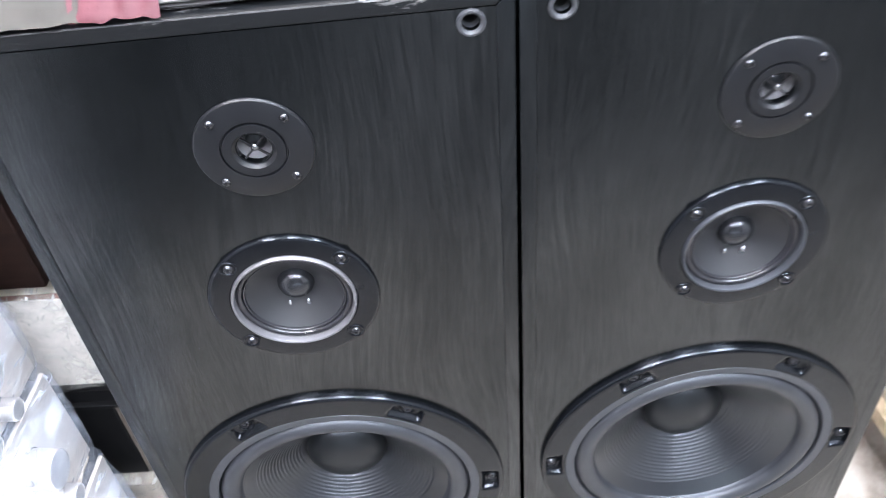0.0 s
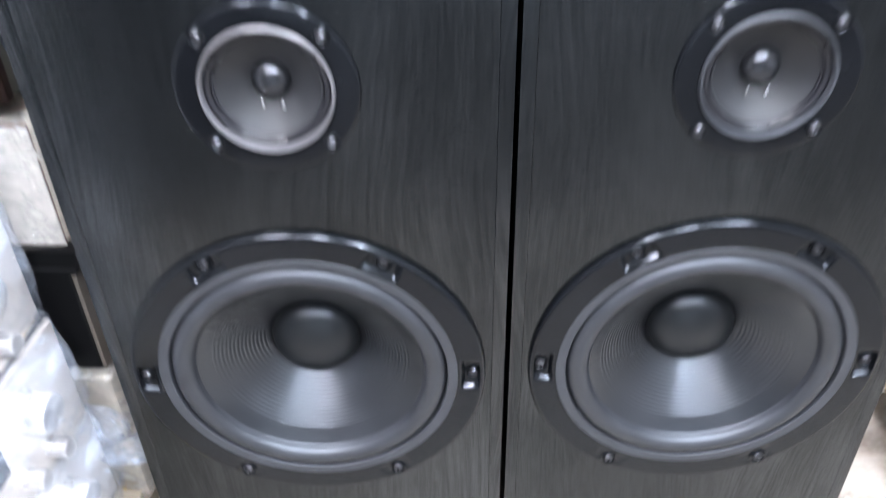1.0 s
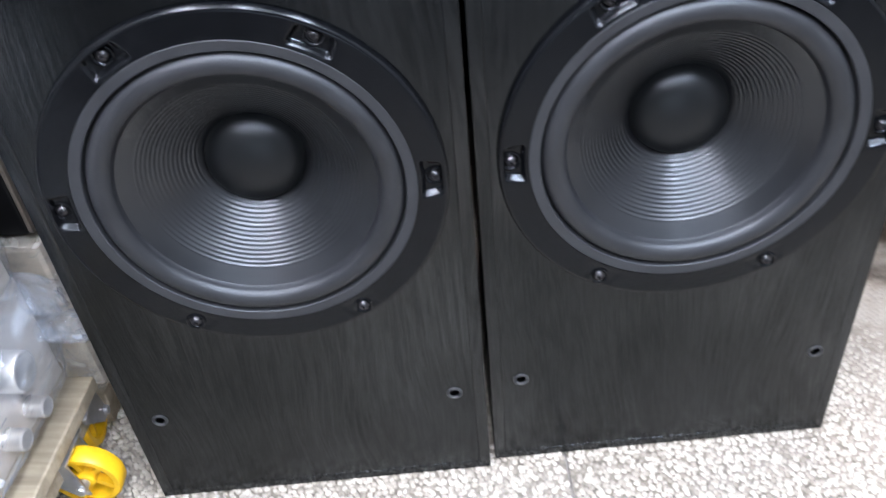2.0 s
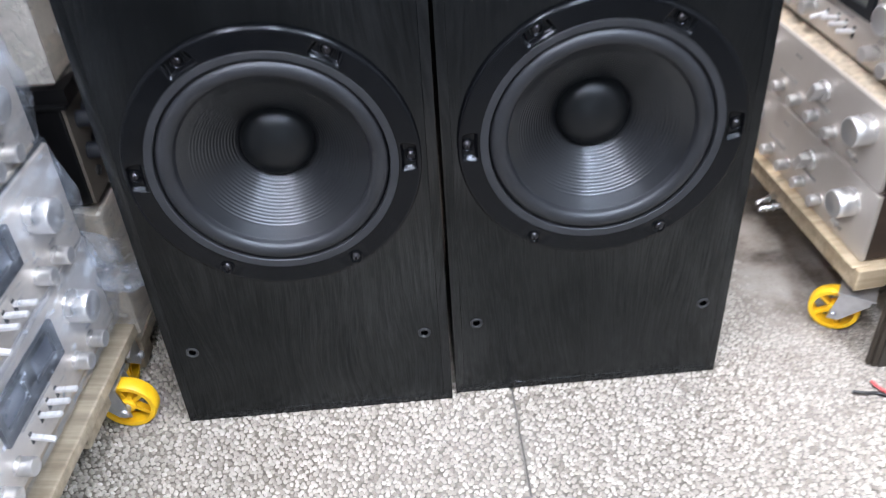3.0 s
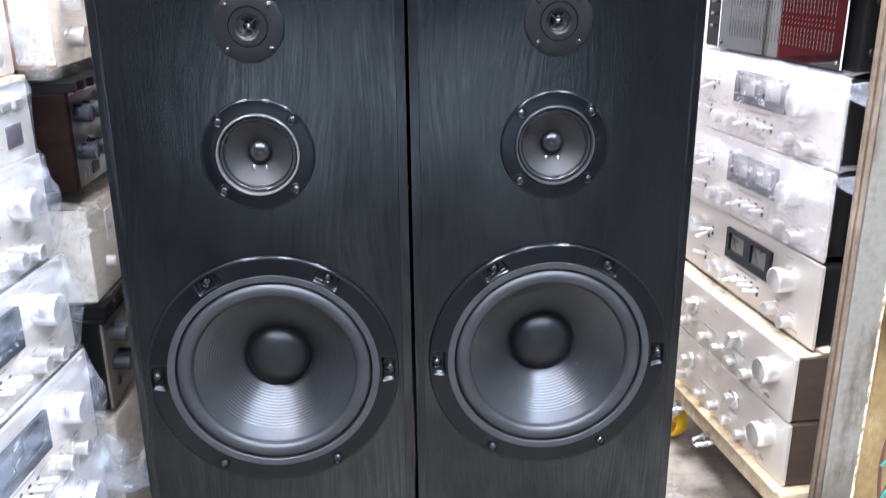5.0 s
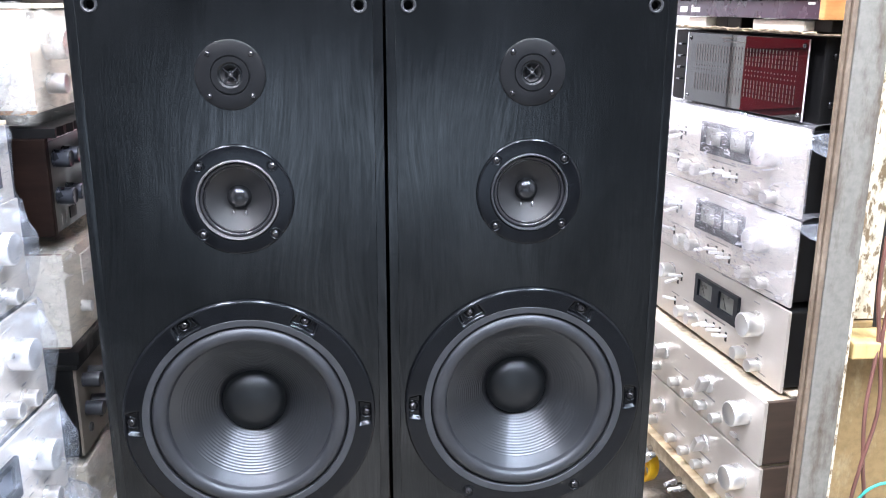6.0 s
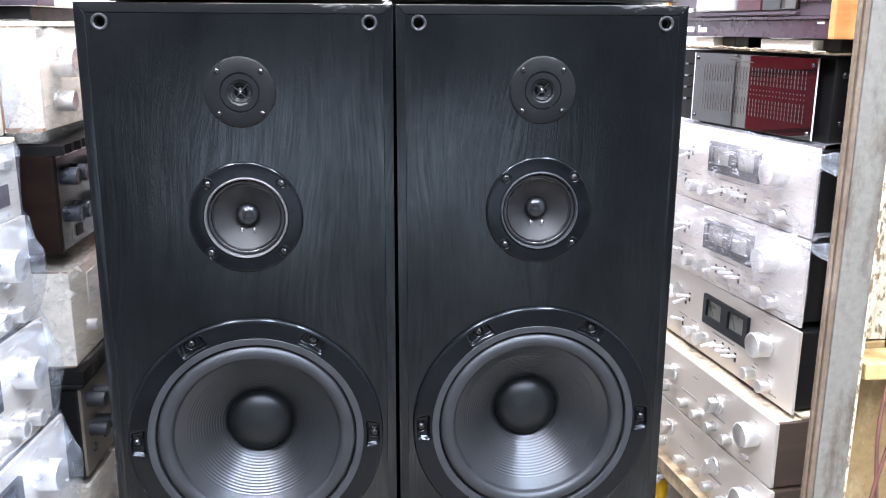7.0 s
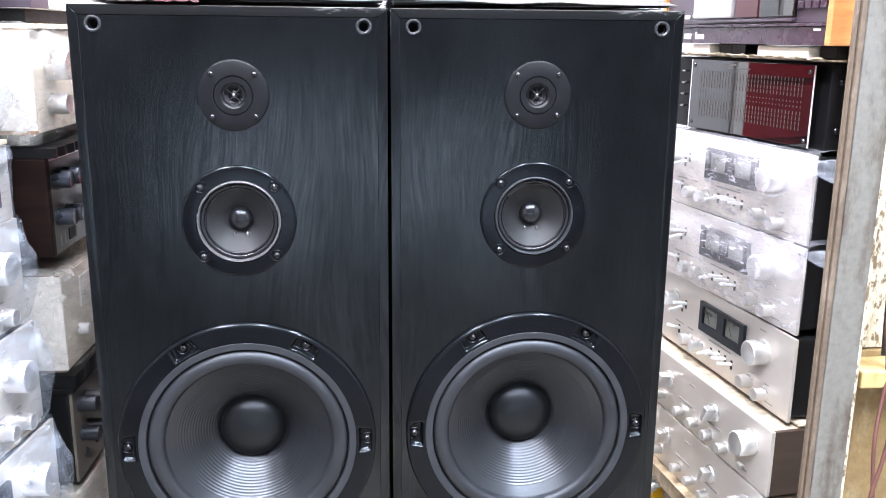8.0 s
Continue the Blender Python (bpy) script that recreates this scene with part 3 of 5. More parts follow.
for lx, ly, lturn, llen, lwatts, lcol in LAMPS:
    fix = thing("ceiling_light", pose(lx, ly, 2.36, 0, 0, lturn), "white twin-tube ceiling light fitting, switched on", "lamp", "ceiling tube lights")
    part("housing", box(-llen / 2 - 0.03, llen / 2 + 0.03, -0.07, 0.07, 0.05, 0.138, 0.01), CEILING, fix)
    for ty in (-0.035, 0.035):
        tb = bmesh.new()
        bmesh.ops.create_cone(tb, cap_ends=True, segments=14, radius1=0.013, radius2=0.013, depth=llen, matrix=Matrix.Translation((0, ty, 0.03)) @ Matrix.Rotation(radians(90), 4, "Y"))
        part("tube", tb, TUBE_GLOW, fix, "lit fluorescent tube", 40)

# a pale cupboard and a white carton stand behind the right stack
cup = thing("cupboard", pose(0.72, 1.13, 0), "pale painted cupboard against the back wall", "cupboard")
part("carcass", box(-0.82, 0.75, -0.10, 0.12, 0.0, 1.55, 0.004), PALE_PAINT, cup)
part("stile", box(-0.822, -0.79, -0.135, -0.1205, 0.0, 1.55, 0.003), WHITE_CARD, cup, "white edge strip")
part("door", box(-0.788, -0.04, -0.12, -0.10, 0.06, 1.53, 0.004), PALE_PAINT, cup)
part("door", box(-0.03, 0.74, -0.12, -0.10, 0.06, 1.53, 0.004), PALE_PAINT, cup)
# unseen red crate on a grey chest, added so the glossy panels mirror red
chest = thing("chest", pose(-0.31, 1.13, 0), "unseen grey chest added to carry the red crate", "chest")
part("carcass", box(-0.22, 0.20, -0.10, 0.12, 0.0, 0.585, 0.004), PLASTER, chest)
part("lid", box(-0.225, 0.205, -0.115, 0.12, 0.586, 0.604, 0.003), PLASTER, chest)
red = thing("crate", pose(-0.31, 1.13, 0.604), "unseen dark red crate added for reflections in glossy panels", "crate")
part("body", box(-0.21, 0.20, -0.10, 0.10, 0.0, 0.50, 0.004), RED_LACQUER, red)
for rz in (0.02, 0.18, 0.34):
    part("board", box(-0.21, 0.20, -0.112, -0.1005, rz, rz + 0.14, 0.003), RED_LACQUER, red)


# ---- loudspeakers ----
def ring_with_pockets(r_in, r_out, proud, pockets, n=900):
    """A driver frame: a raised ring with a rounded outer lip; at each screw a pocket that widens inwards, with a sloping inner lip."""
    bm = bmesh.new()
    lip = [(r_out - 0.0042 * (1 - math.cos(radians(a))), -proud + 0.0042 * (1 - math.sin(radians(a)))) for a in (0, 18, 36, 54, 72, 90)]
    flat = [(r_out - f * (r_out - r_in), -proud) for f in (0.19, 0.26, 0.45, 0.60, 0.70, 0.735, 0.78, 0.83, 0.88, 0.93, 0.99)]
    shape = [(r_out, 0.004)] + lip + flat + [(r_in, -0.5 * proud), (r_in, 0.010)]
    rings = []
    for i, (r, depth) in enumerate(shape):
        ring = []
        for k in range(n):
            th = 360.0 * k / n
            off, p = min((abs((th - p + 180) % 360 - 180), p) for p in pockets)
            wide = 3.4 + 2.4 * min(1.0, max(0.0, (r_out - r) / (0.75 * (r_out - r_in))))
            sink = (1.0 - min(max((off - wide) / 1.5, 0.0), 1.0)) * (0.12 if p > 200 else 1.0)
            d = depth
            if 8 <= i <= 15:
                d = depth * (1 - (0.88, 0.88, 0.88, 0.88, 0.88, 0.70, 0.36, 0.10)[i - 8] * sink)
            ring.append(bm.verts.new((r * math.cos(radians(th)), d, r * math.sin(radians(th)))))
        rings.append(ring)
    for a, b in zip(rings, rings[1:]):
        for k in range(n):
            j = (k + 1) % n
            bm.faces.new((a[k], a[j], b[j], b[k]))
    bmesh.ops.recalc_face_normals(bm, faces=bm.faces[:])
    return bm


SCREW_BIG = screw_mesh(0.0052, "screw", DARK_SCREW)
SCREW_MID = screw_mesh(0.0042, "screw", DARK_SCREW)
SCREW_SMALL = screw_mesh(0.0034, "screw", DARK_SCREW)
SCREW_BRIGHT = screw_mesh(0.0034, "screw", SCREW_STEEL)
WASHER = mesh_from(lathe([(0.0085, 0.0), (0.0085, -0.0014), (0.0076, -0.0020), (0.0060, -0.0012), (0.0052, 0.0)], 28), "washer", BLACK_PLASTIC, 40)

# woofer
WOOFER_R = 0.159
WOOFER_FRAME = mesh_from(ring_with_pockets(0.134, WOOFER_R, 0.0066, [0, 60, 120, 180, 240, 300]), "frame", BLACK_PLASTIC, 48)
WOOFER_GASKET = mesh_from(lathe([(0.1346, 0.001), (0.1342, -0.0062), (0.1336, -0.0068), (0.1258, -0.0062), (0.1250, -0.0054), (0.1246, 0.002)], 160), "gasket", GASKET, 40)
roll = [(0.1248, 0.0022), (0.1236, 0.0016)] + [(0.1136 + 0.0098 * math.cos(math.pi * k / 20), 0.0008 - 0.0088 * math.sin(math.pi * k / 20)) for k in range(21)] + [(0.1026, 0.0032)]
WOOFER_SURROUND = mesh_from(lathe(roll, 160), "surround", RUBBER, 60)


def cone_depth(r):
    t = (0.1032 - r) / (0.1032 - 0.044)
    return 0.003 + 0.046 * (0.92 * t + 0.08 * t * t)


prof = []
steps = 240
for k in range(steps + 1):
    r = 0.1032 - (0.1032 - 0.0385) * k / steps
    d = cone_depth(r)
    if 0.0468 < r < 0.0905:
        d += 0.00019 * math.sin(2 * math.pi * (r - 0.0468) / 0.00312)
    prof.append((r, d))
prof.append((0.0380, cone_depth(0.0385) + 0.006))
WOOFER_CONE = mesh_from(lathe(prof, 160), "cone", CONE, 179)
capd = cone_depth(0.0420)
WOOFER_CAP = mesh_from(lathe([(0.0424, capd + 0.0006), (0.0418, capd - 0.0012)] + [(0.0411 * math.cos(math.pi / 2 * k / 14), capd - 0.0014 - 0.0195 * math.sin(math.pi / 2 * k / 14)) for k in range(1, 14)] + [(0, capd - 0.0209)], 64), "dust_cap", CAP, 179)

# mid driver
MID_FRAME = mesh_from(lathe([(0.0670, 0.003), (0.0670, -0.0008), (0.0667, -0.0019), (0.0660, -0.0028), (0.0650, -0.0034), (0.0638, -0.0036), (0.0500, -0.0036), (0.0492, -0.0030), (0.0490, 0.006)], 96), "frame", BLACK_PLASTIC, 35)
ring_prof = [(0.0490, -0.002), (0.0487, -0.0052), (0.0478, -0.0060), (0.0466, -0.0056), (0.0460, -0.0040), (0.0458, 0.004)]
MID_RING_SILVER = mesh_from(lathe(ring_prof, 96), "trim_ring", SILVER_RING, 50)
MID_RING_BLACK = mesh_from(lathe(ring_prof, 96), "trim_ring", GASKET, 50)
MID_SURROUND = mesh_from(lathe([(0.0460, 0.001)] + [(0.0432 + 0.0024 * math.cos(math.pi * k / 8), 0.001 - 0.0022 * math.sin(math.pi * k / 8)) for k in range(9)] + [(0.0405, 0.0020)] + [(0.0395 + 0.0009 * math.cos(math.pi * k / 6), 0.0020 - 0.0014 * math.sin(math.pi * k / 6)) for k in range(7)] + [(0.0384, 0.003)], 96), "surround", MID_RUBBER, 60)
MID_CONE = mesh_from(lathe([(0.0390, 0.003), (0.0340, 0.0065), (0.0270, 0.0110), (0.0200, 0.0150), (0.0120, 0.0190), (0.0105, 0.0200)], 96), "cone", MID_PAPER, 179)
MID_CAP = mesh_from(lathe([(0.0152, 0.0200), (0.0148, 0.0172)] + [(0.0145 * math.cos(math.pi / 2 * k / 10), 0.0170 - 0.0100 * math.sin(math.pi / 2 * k / 10)) for k in range(1, 10)] + [(0, 0.0070)], 40), "dust_cap", METAL_CAP, 179)
SCREW_CUP = mesh_from(lathe([(0.0072, 0.0), (0.0071, -0.0007), (0.0066, -0.0010), (0.0059, -0.0008), (0.0049, 0.0004)], 28), "screw_cup", BLACK_PLASTIC, 60)

# tweeter
TWEETER_FRAME = mesh_from(lathe([(0.0405, 0.003), (0.0405, -0.0010), (0.0395, -0.0024), (0.0385, -0.0028), (0.0228, -0.0028), (0.0224, -0.0006), (0.0214, -0.0006), (0.0210, -0.0030), (0.0150, -0.0030), (0.0128, -0.0010), (0.0120, 0.0040), (0.0118, 0.012)], 80), "faceplate", TWEETER_PLATE, 30)
TWEETER_HORN = mesh_from(lathe([(0.0121, 0.0035), (0.0105, 0.0078), (0.0085, 0.0100), (0.0074, 0.0104)], 48), "waveguide", SILVER_RING, 179)
TWEETER_DOME = mesh_from(lathe([(0.0076, 0.0104)] + [(0.0074 * math.cos(math.pi / 2 * k / 8), 0.0100 - 0.0045 * math.sin(math.pi / 2 * k / 8)) for k in range(1, 8)] + [(0, 0.0055)], 32), "dome", CAP, 179)
TWEETER_NUB = mesh_from(lathe([(0.0030, 0.0030)] + [(0.0029 * math.cos(math.pi / 2 * k / 6), 0.0022 - 0.0024 * math.sin(math.pi / 2 * k / 6)) for k in range(1, 6)] + [(0, -0.0002)], 20), "phase_plug", SCREW_STEEL, 179)

GROMMET = mesh_from(lathe([(0.0094, 0.002), (0.0094, -0.0010), (0.0087, -0.0019), (0.0075, -0.0021), (0.0063, -0.0013), (0.0055, 0.0006), (0.0051, 0.010)], 36), "grommet", GROMMET_GREY, 40)
GROMMET_CUP = mesh_from(lathe([(0.0051, 0.009), (0.0048, 0.016), (0, 0.0165)], 24), "socket", HOLE, 60)
GROMMET_LOW = mesh_from(lathe([(0.0078, 0.002), (0.0078, -0.0010), (0.0070, -0.0018), (0.0058, -0.0018), (0.0048, -0.0006), (0.0045, 0.010)], 32), "grommet", GROMMET_GREY, 40)
GROMMET_LOW_CUP = mesh_from(lathe([(0.0045, 0.009), (0.0042, 0.016), (0, 0.0165)], 24), "socket", HOLE, 60)

WZ, MZ, TZ = 0.3868, 0.671, 0.818
HOLES = [(-0.149, 0.896, 1), (0.149, 0.896, 1), (-0.1455, 0.1245, 0), (0.1455, 0.1245, 0)]


def driver(name, parent, x, z, label):
    ob = thing(name, pose(x, 0, z), label, "")
    ob.parent = parent
    return ob


def loudspeaker(m, label, ring_mesh, twist):
    sp = thing("loudspeaker", m, label, "loudspeaker", "pair of floor loudspeakers")
    hw, rail = SPW / 2, 0.0115
    # cabinet shell: sides, top, bottom, back
    shell = box(-hw, hw, 0.012, SPD, 0.0, SPH, 0.0025)
    bmesh.ops.delete(shell, geom=[f for f in shell.faces if f.calc_center_median().y < 0.02 and f.calc_area() > 0.1], context="FACES")
    part("cabinet_body", shell, ASH, sp, smooth=30)
    cut = [(0, WZ, 0.1335), (0, MZ, 0.0475), (0, TZ, 0.0118)] + [(x, z, 0.0054 if big else 0.0046) for x, z, big in HOLES]
    g = 0.00015
    part("baffle", plate_with_holes(-hw + rail + g, hw - rail - g, rail + g, SPH - rail - g, cut, 0.016), ASH, sp)
    # mitred rails round the baffle
    for nm, quad, mat in (
        ("edge_rail", [(-hw, 0), (hw, 0), (hw - rail, rail), (-hw + rail, rail)], ASH),
        ("edge_rail", [(hw, 0), (hw, SPH), (hw - rail, SPH - rail), (hw - rail, rail)], ASH),
        ("edge_rail", [(hw, SPH), (-hw, SPH), (-hw + rail, SPH - rail), (hw - rail, SPH - rail)], CHIPPED),
        ("edge_rail", [(-hw, SPH), (-hw, 0), (-hw + rail, rail), (-hw + rail, SPH - rail)], ASH),
    ):
        bm = bmesh.new()
        front = [bm.verts.new((x, -0.0003, z)) for x, z in quad]
        rear = [bm.verts.new((x, 0.0145, z)) for x, z in quad]
        bm.faces.new(front)
        bm.faces.new(rear[::-1])
        for k in range(4):
            bm.faces.new((front[k], rear[k], rear[(k + 1) % 4], front[(k + 1) % 4]))
        bmesh.ops.recalc_face_normals(bm, faces=bm.faces[:])
        bmesh.ops.bevel(bm, geom=[e for e in bm.edges if all(v.co.y < 0 for v in e.verts)], offset=0.0020 if mat is CHIPPED else 0.0006, segments=3, profile=0.6, affect="EDGES")
        part(nm, bm, mat, sp, "worn top rail with chipped pale flecks" if mat is CHIPPED else "", 35)
    # woofer
    wf = driver("woofer", sp, 0, WZ, "large black woofer with ridged paper cone and rubber surround")
    for nm, me in (("frame", WOOFER_FRAME), ("gasket", WOOFER_GASKET), ("surround", WOOFER_SURROUND), ("cone", WOOFER_CONE), ("dust_cap", WOOFER_CAP)):
        part(nm, me, None, wf)
    for k in range(6):
        a = radians(60 * k)
        sx, sz = 0.1480 * math.cos(a), 0.1480 * math.sin(a)
        part("screw", SCREW_BIG, None, wf, at=pose(sx, -0.0012 if k < 4 else -0.0058, sz, 0, 37 * k + twist, 0))
        part("washer", WASHER, None, wf, at=pose(sx, -0.0006 if k < 4 else -0.0054, sz))
    # mid driver
    md = driver("midrange", sp, 0, MZ, "round black midrange driver with small glossy dome")
    for nm, me in (("frame", MID_FRAME), ("trim_ring", ring_mesh), ("surround", MID_SURROUND), ("cone", MID_CONE), ("dust_cap", MID_CAP)):
        part(nm, me, None, md)
    for sx in (-0.0425, 0.0425):
        for sz in (-0.0415, 0.0415):
            part("screw", SCREW_MID, None, md, at=pose(sx, -0.0036, sz, 0, 900 * (sx + sz) + twist, 0))
            part("screw_cup", SCREW_CUP, None, md, at=pose(sx, -0.0036, sz))
    for sx in (-0.0075, 0.0075):
        lead = bmesh.new()
        bmesh.ops.create_uvsphere(lead, u_segments=10, v_segments=6, radius=0.0022, matrix=Matrix.Translation((sx, 0.0128, -0.0182)) @ Matrix.Diagonal((0.8, 0.8, 1.5, 1)))
        part("solder_blob", lead, CHROME, md, "", 179)
    # tweeter
    tw = driver("tweeter", sp, 0, TZ, "round charcoal tweeter plate with crossed guard")
    for nm, me in (("faceplate", TWEETER_FRAME), ("waveguide", TWEETER_HORN), ("dome", TWEETER_DOME), ("phase_plug", TWEETER_NUB)):
        part(nm, me, None, tw)
    for a in (42, 132):
        bar = bmesh.new()
        bmesh.ops.create_cube(bar, size=1.0, matrix=pose(0, 0.0018, 0, 0, a, 0) @ Matrix.Diagonal((0.0236, 0.0014, 0.0013, 1)))
        part("guard_bar", bar, DARK_SCREW, tw)
    for sx in (-0.0245, 0.0245):
        for sz in (-0.024, 0.024):
            part("screw", SCREW_SMALL, None, tw, at=pose(sx, -0.0028, sz, 0, 1500 * (sx - sz) + twist, 0))
    for x, z, big in HOLES:
        gr = part("grommet", GROMMET if big else GROMMET_LOW, None, sp, at=pose(x, 0, z))
        part("socket", GROMMET_CUP if big else GROMMET_LOW_CUP, None, gr)
    return sp


loudspeaker(pose(-0.179, 0.0, 0.0), "tall black ash loudspeaker, silver-ringed midrange, chipped top edge", MID_RING_SILVER, 10)
loudspeaker(pose(0.179, 0.009, 0.0006, 0, -0.15, 0), "tall black ash loudspeaker, black-ringed midrange, standing on pebble floor", MID_RING_BLACK, 55)


# ---- stacked amplifiers ----
def knob_mesh(r, depth, name="knob", material=None, seg=40):
    """A turned knob with a chamfered rim and a thin skirt, face towards -y."""
    p = [(0, -depth + 0.0004), (r * 0.80, -depth + 0.0004), (r * 0.86, -depth), (r * 0.95, -depth + 0.0006), (r, -depth + 0.0022), (r, -0.0030), (r * 0.96, -0.0024), (r * 0.96, -0.0012), (r * 1.04, -0.0012), (r * 1.04, 0.0)]
    return mesh_from(lathe(p, seg), name, material or KNOB, 32)


def lever_mesh():
    bm = box(-0.0032, 0.0032, -0.026, 0.0, -0.0022, 0.0022, 0.0008)
    bmesh.ops.transform(bm, matrix=Matrix.Rotation(radians(-7), 4, "X"), verts=bm.verts)
    return mesh_from(bm, "lever", LEVER_BRIGHT, 35)


K_VOL, K_MID, K_SMALL, K_TINY = knob_mesh(0.0195, 0.028), knob_mesh(0.0135, 0.024), knob_mesh(0.0105, 0.020), knob_mesh(0.0085, 0.017)
LEVER = lever_mesh()
SLOT_ME = mesh_from(box(-0.0028, 0.0028, -0.0006, 0.001, -0.0080, 0.0080), "slot", SLOT)
AW, AH, AD = 0.44, 0.130, 0.34


def meter_amp(m, label, group, face=None):
    """A silver amplifier: twin meters in a black window, one large knob, small knobs and levers. Front towards -y, origin at its foot."""
    amp = thing("amplifier", m, label, "amplifier", group)
    hw = AW / 2
    part("case", box(-hw + 0.006, hw - 0.006, 0.004, AD, 0.006, AH - 0.003, 0.003), STEEL_BODY, amp, "black steel case")
    part("faceplate", box(-hw, hw, 0.0, 0.005, 0.001, AH, 0.0012), PLATE, amp, "brushed silver faceplate")
    for fx in (-0.17, 0.17):
        part("foot", box(fx - 0.014, fx + 0.014, 0.04, 0.068, 0.0, 0.008, 0.001), STEEL_BODY, amp)
    # meters
    wx0, wx1, wz0, wz1 = hw - 0.265, hw - 0.126, 0.059, 0.110
    half = (wx1 - wx0) / 2
    bezel = bmesh.new()
    for bx0, bx1, bz0, bz1 in ((wx0, wx1, wz1 - 0.007, wz1), (wx0, wx1, wz0, wz0 + 0.014), (wx0, wx0 + 0.010, wz0 + 0.014, wz1 - 0.007), (wx0 + half - 0.011, wx0 + half + 0.010, wz0 + 0.014, wz1 - 0.007), (wx1 - 0.012, wx1, wz0 + 0.014, wz1 - 0.007)):
        box(bx0, bx1, -0.0055, 0.002, bz0, bz1, bm=bezel)
    win = part("meter_window", bezel, METER_FRAME, amp, "black meter window")
    for i in range(2):
        a = wx0 + 0.0095 + i * half
        b = a + half - 0.020
        part("meter", box(a, b, -0.0010, 0.0, wz0 + 0.0135, wz1 - 0.0065, 0.0002), face or METER_FACE, win, "dark blue meter dial" if face else "grey-green meter dial")
        needle = bmesh.new()
        bmesh.ops.create_cube(needle, size=1.0, matrix=pose((a + b) / 2 - 0.010, -0.0015, wz0 + 0.026, 0, -28, 0) @ Matrix.Diagonal((0.0007, 0.0006, 0.019, 1)))
        part("needle", needle, SLOT, win)
    # knobs: (distance from the right end, height, mesh)
    for s, z, me in ((0.076, 0.085, K_VOL), (0.106, 0.026, K_SMALL), (0.064, 0.022, K_SMALL), (0.360, 0.088, K_MID), (0.300, 0.028, K_SMALL), (0.262, 0.028, K_SMALL)):
        part("knob", me, None, amp, at=pose(hw - s, 0, z))
    for s, z, tilt in ((0.322, 0.085, 0), (0.335, 0.076, 20), (0.340, 0.034, -10), (0.226, 0.030, 15), (0.200, 0.034, 0), (0.180, 0.033, 0), (0.160, 0.031, 0)):
        sl = part("switch", SLOT_ME, None, amp, at=pose(hw - s, 0, z))
        part("lever", LEVER, None, sl, at=pose(0, 0, 0.002, tilt, 0, 0))
    for s, z, w in ((0.34, 0.046, 0.03), (0.30, 0.046, 0.02), (0.20, 0.048, 0.07), (0.10, 0.041, 0.012), (0.06, 0.037, 0.012), (0.05, 0.010, 0.02), (0.082, 0.116, 0.016)):
        part("print_bar", box(hw - s - w / 2, hw - s + w / 2, -0.0005, 0.001, z, z + 0.0022), MARK, amp)
    return amp


def plain_amp(m, label, group):
    """A silver amplifier with a row of small knobs, two square selectors and a large knob, between taupe side panels."""
    amp = thing("amplifier", m, label, "amplifier", group)
    w, h, hw = 0.45, 0.104, 0.225
    part("case", box(-hw + 0.010, hw - 0.010, 0.004, AD, 0.004, h - 0.004, 0.002), BROWN_CARD, amp, "dusty top cover")
    part("faceplate", box(-hw, hw, 0.0, 0.006, 0.001, h, 0.0015), PLATE, amp, "brushed silver faceplate")
    for sx in (-1, 1):
        a, b = sorted((sx * (hw - 0.009), sx * (hw - 0.001)))
        part("side_panel", box(a, b, 0.0065, AD, 0.001, h - 0.001, 0.0015), GREY_BROWN, amp, "taupe side panel")
    part("knob", K_VOL, None, amp, at=pose(hw - 0.050, 0, 0.066))
    for s in (0.118, 0.166, 0.214, 0.262, 0.335):
        part("knob", K_TINY, None, amp, at=pose(hw - s, 0, 0.024))
    for s, z in ((0.158, 0.066), (0.315, 0.062), (0.395, 0.062)):
        sel = part("selector", mesh_from(lathe([(0, -0.004), (0.015, -0.004), (0.0155, -0.003), (0.0155, 0)], 32), "selector", KNOB, 35), None, amp, at=pose(hw - s, 0, z))
        grip = box(-0.006, 0.006, -0.022, -0.002, -0.014, 0.014, 0.0025)
        part("grip", grip, KNOB, sel, "", 35, at=pose(0, 0, 0, 0, 28, 0))
    for s, z, wd in ((0.235, 0.080, 0.016), (0.07, 0.018, 0.012), (0.06, 0.013, 0.010), (0.16, 0.042, 0.05), (0.25, 0.042, 0.05)):
        part("print_bar", box(hw - s - wd / 2, hw - s + wd / 2, -0.0006, 0.001, z, z + 0.003), MARK, amp)
    part("button", box(hw - 0.076, hw - 0.062, -0.006, 0.0, 0.016, 0.021, 0.0006), KNOB, amp)
    return amp


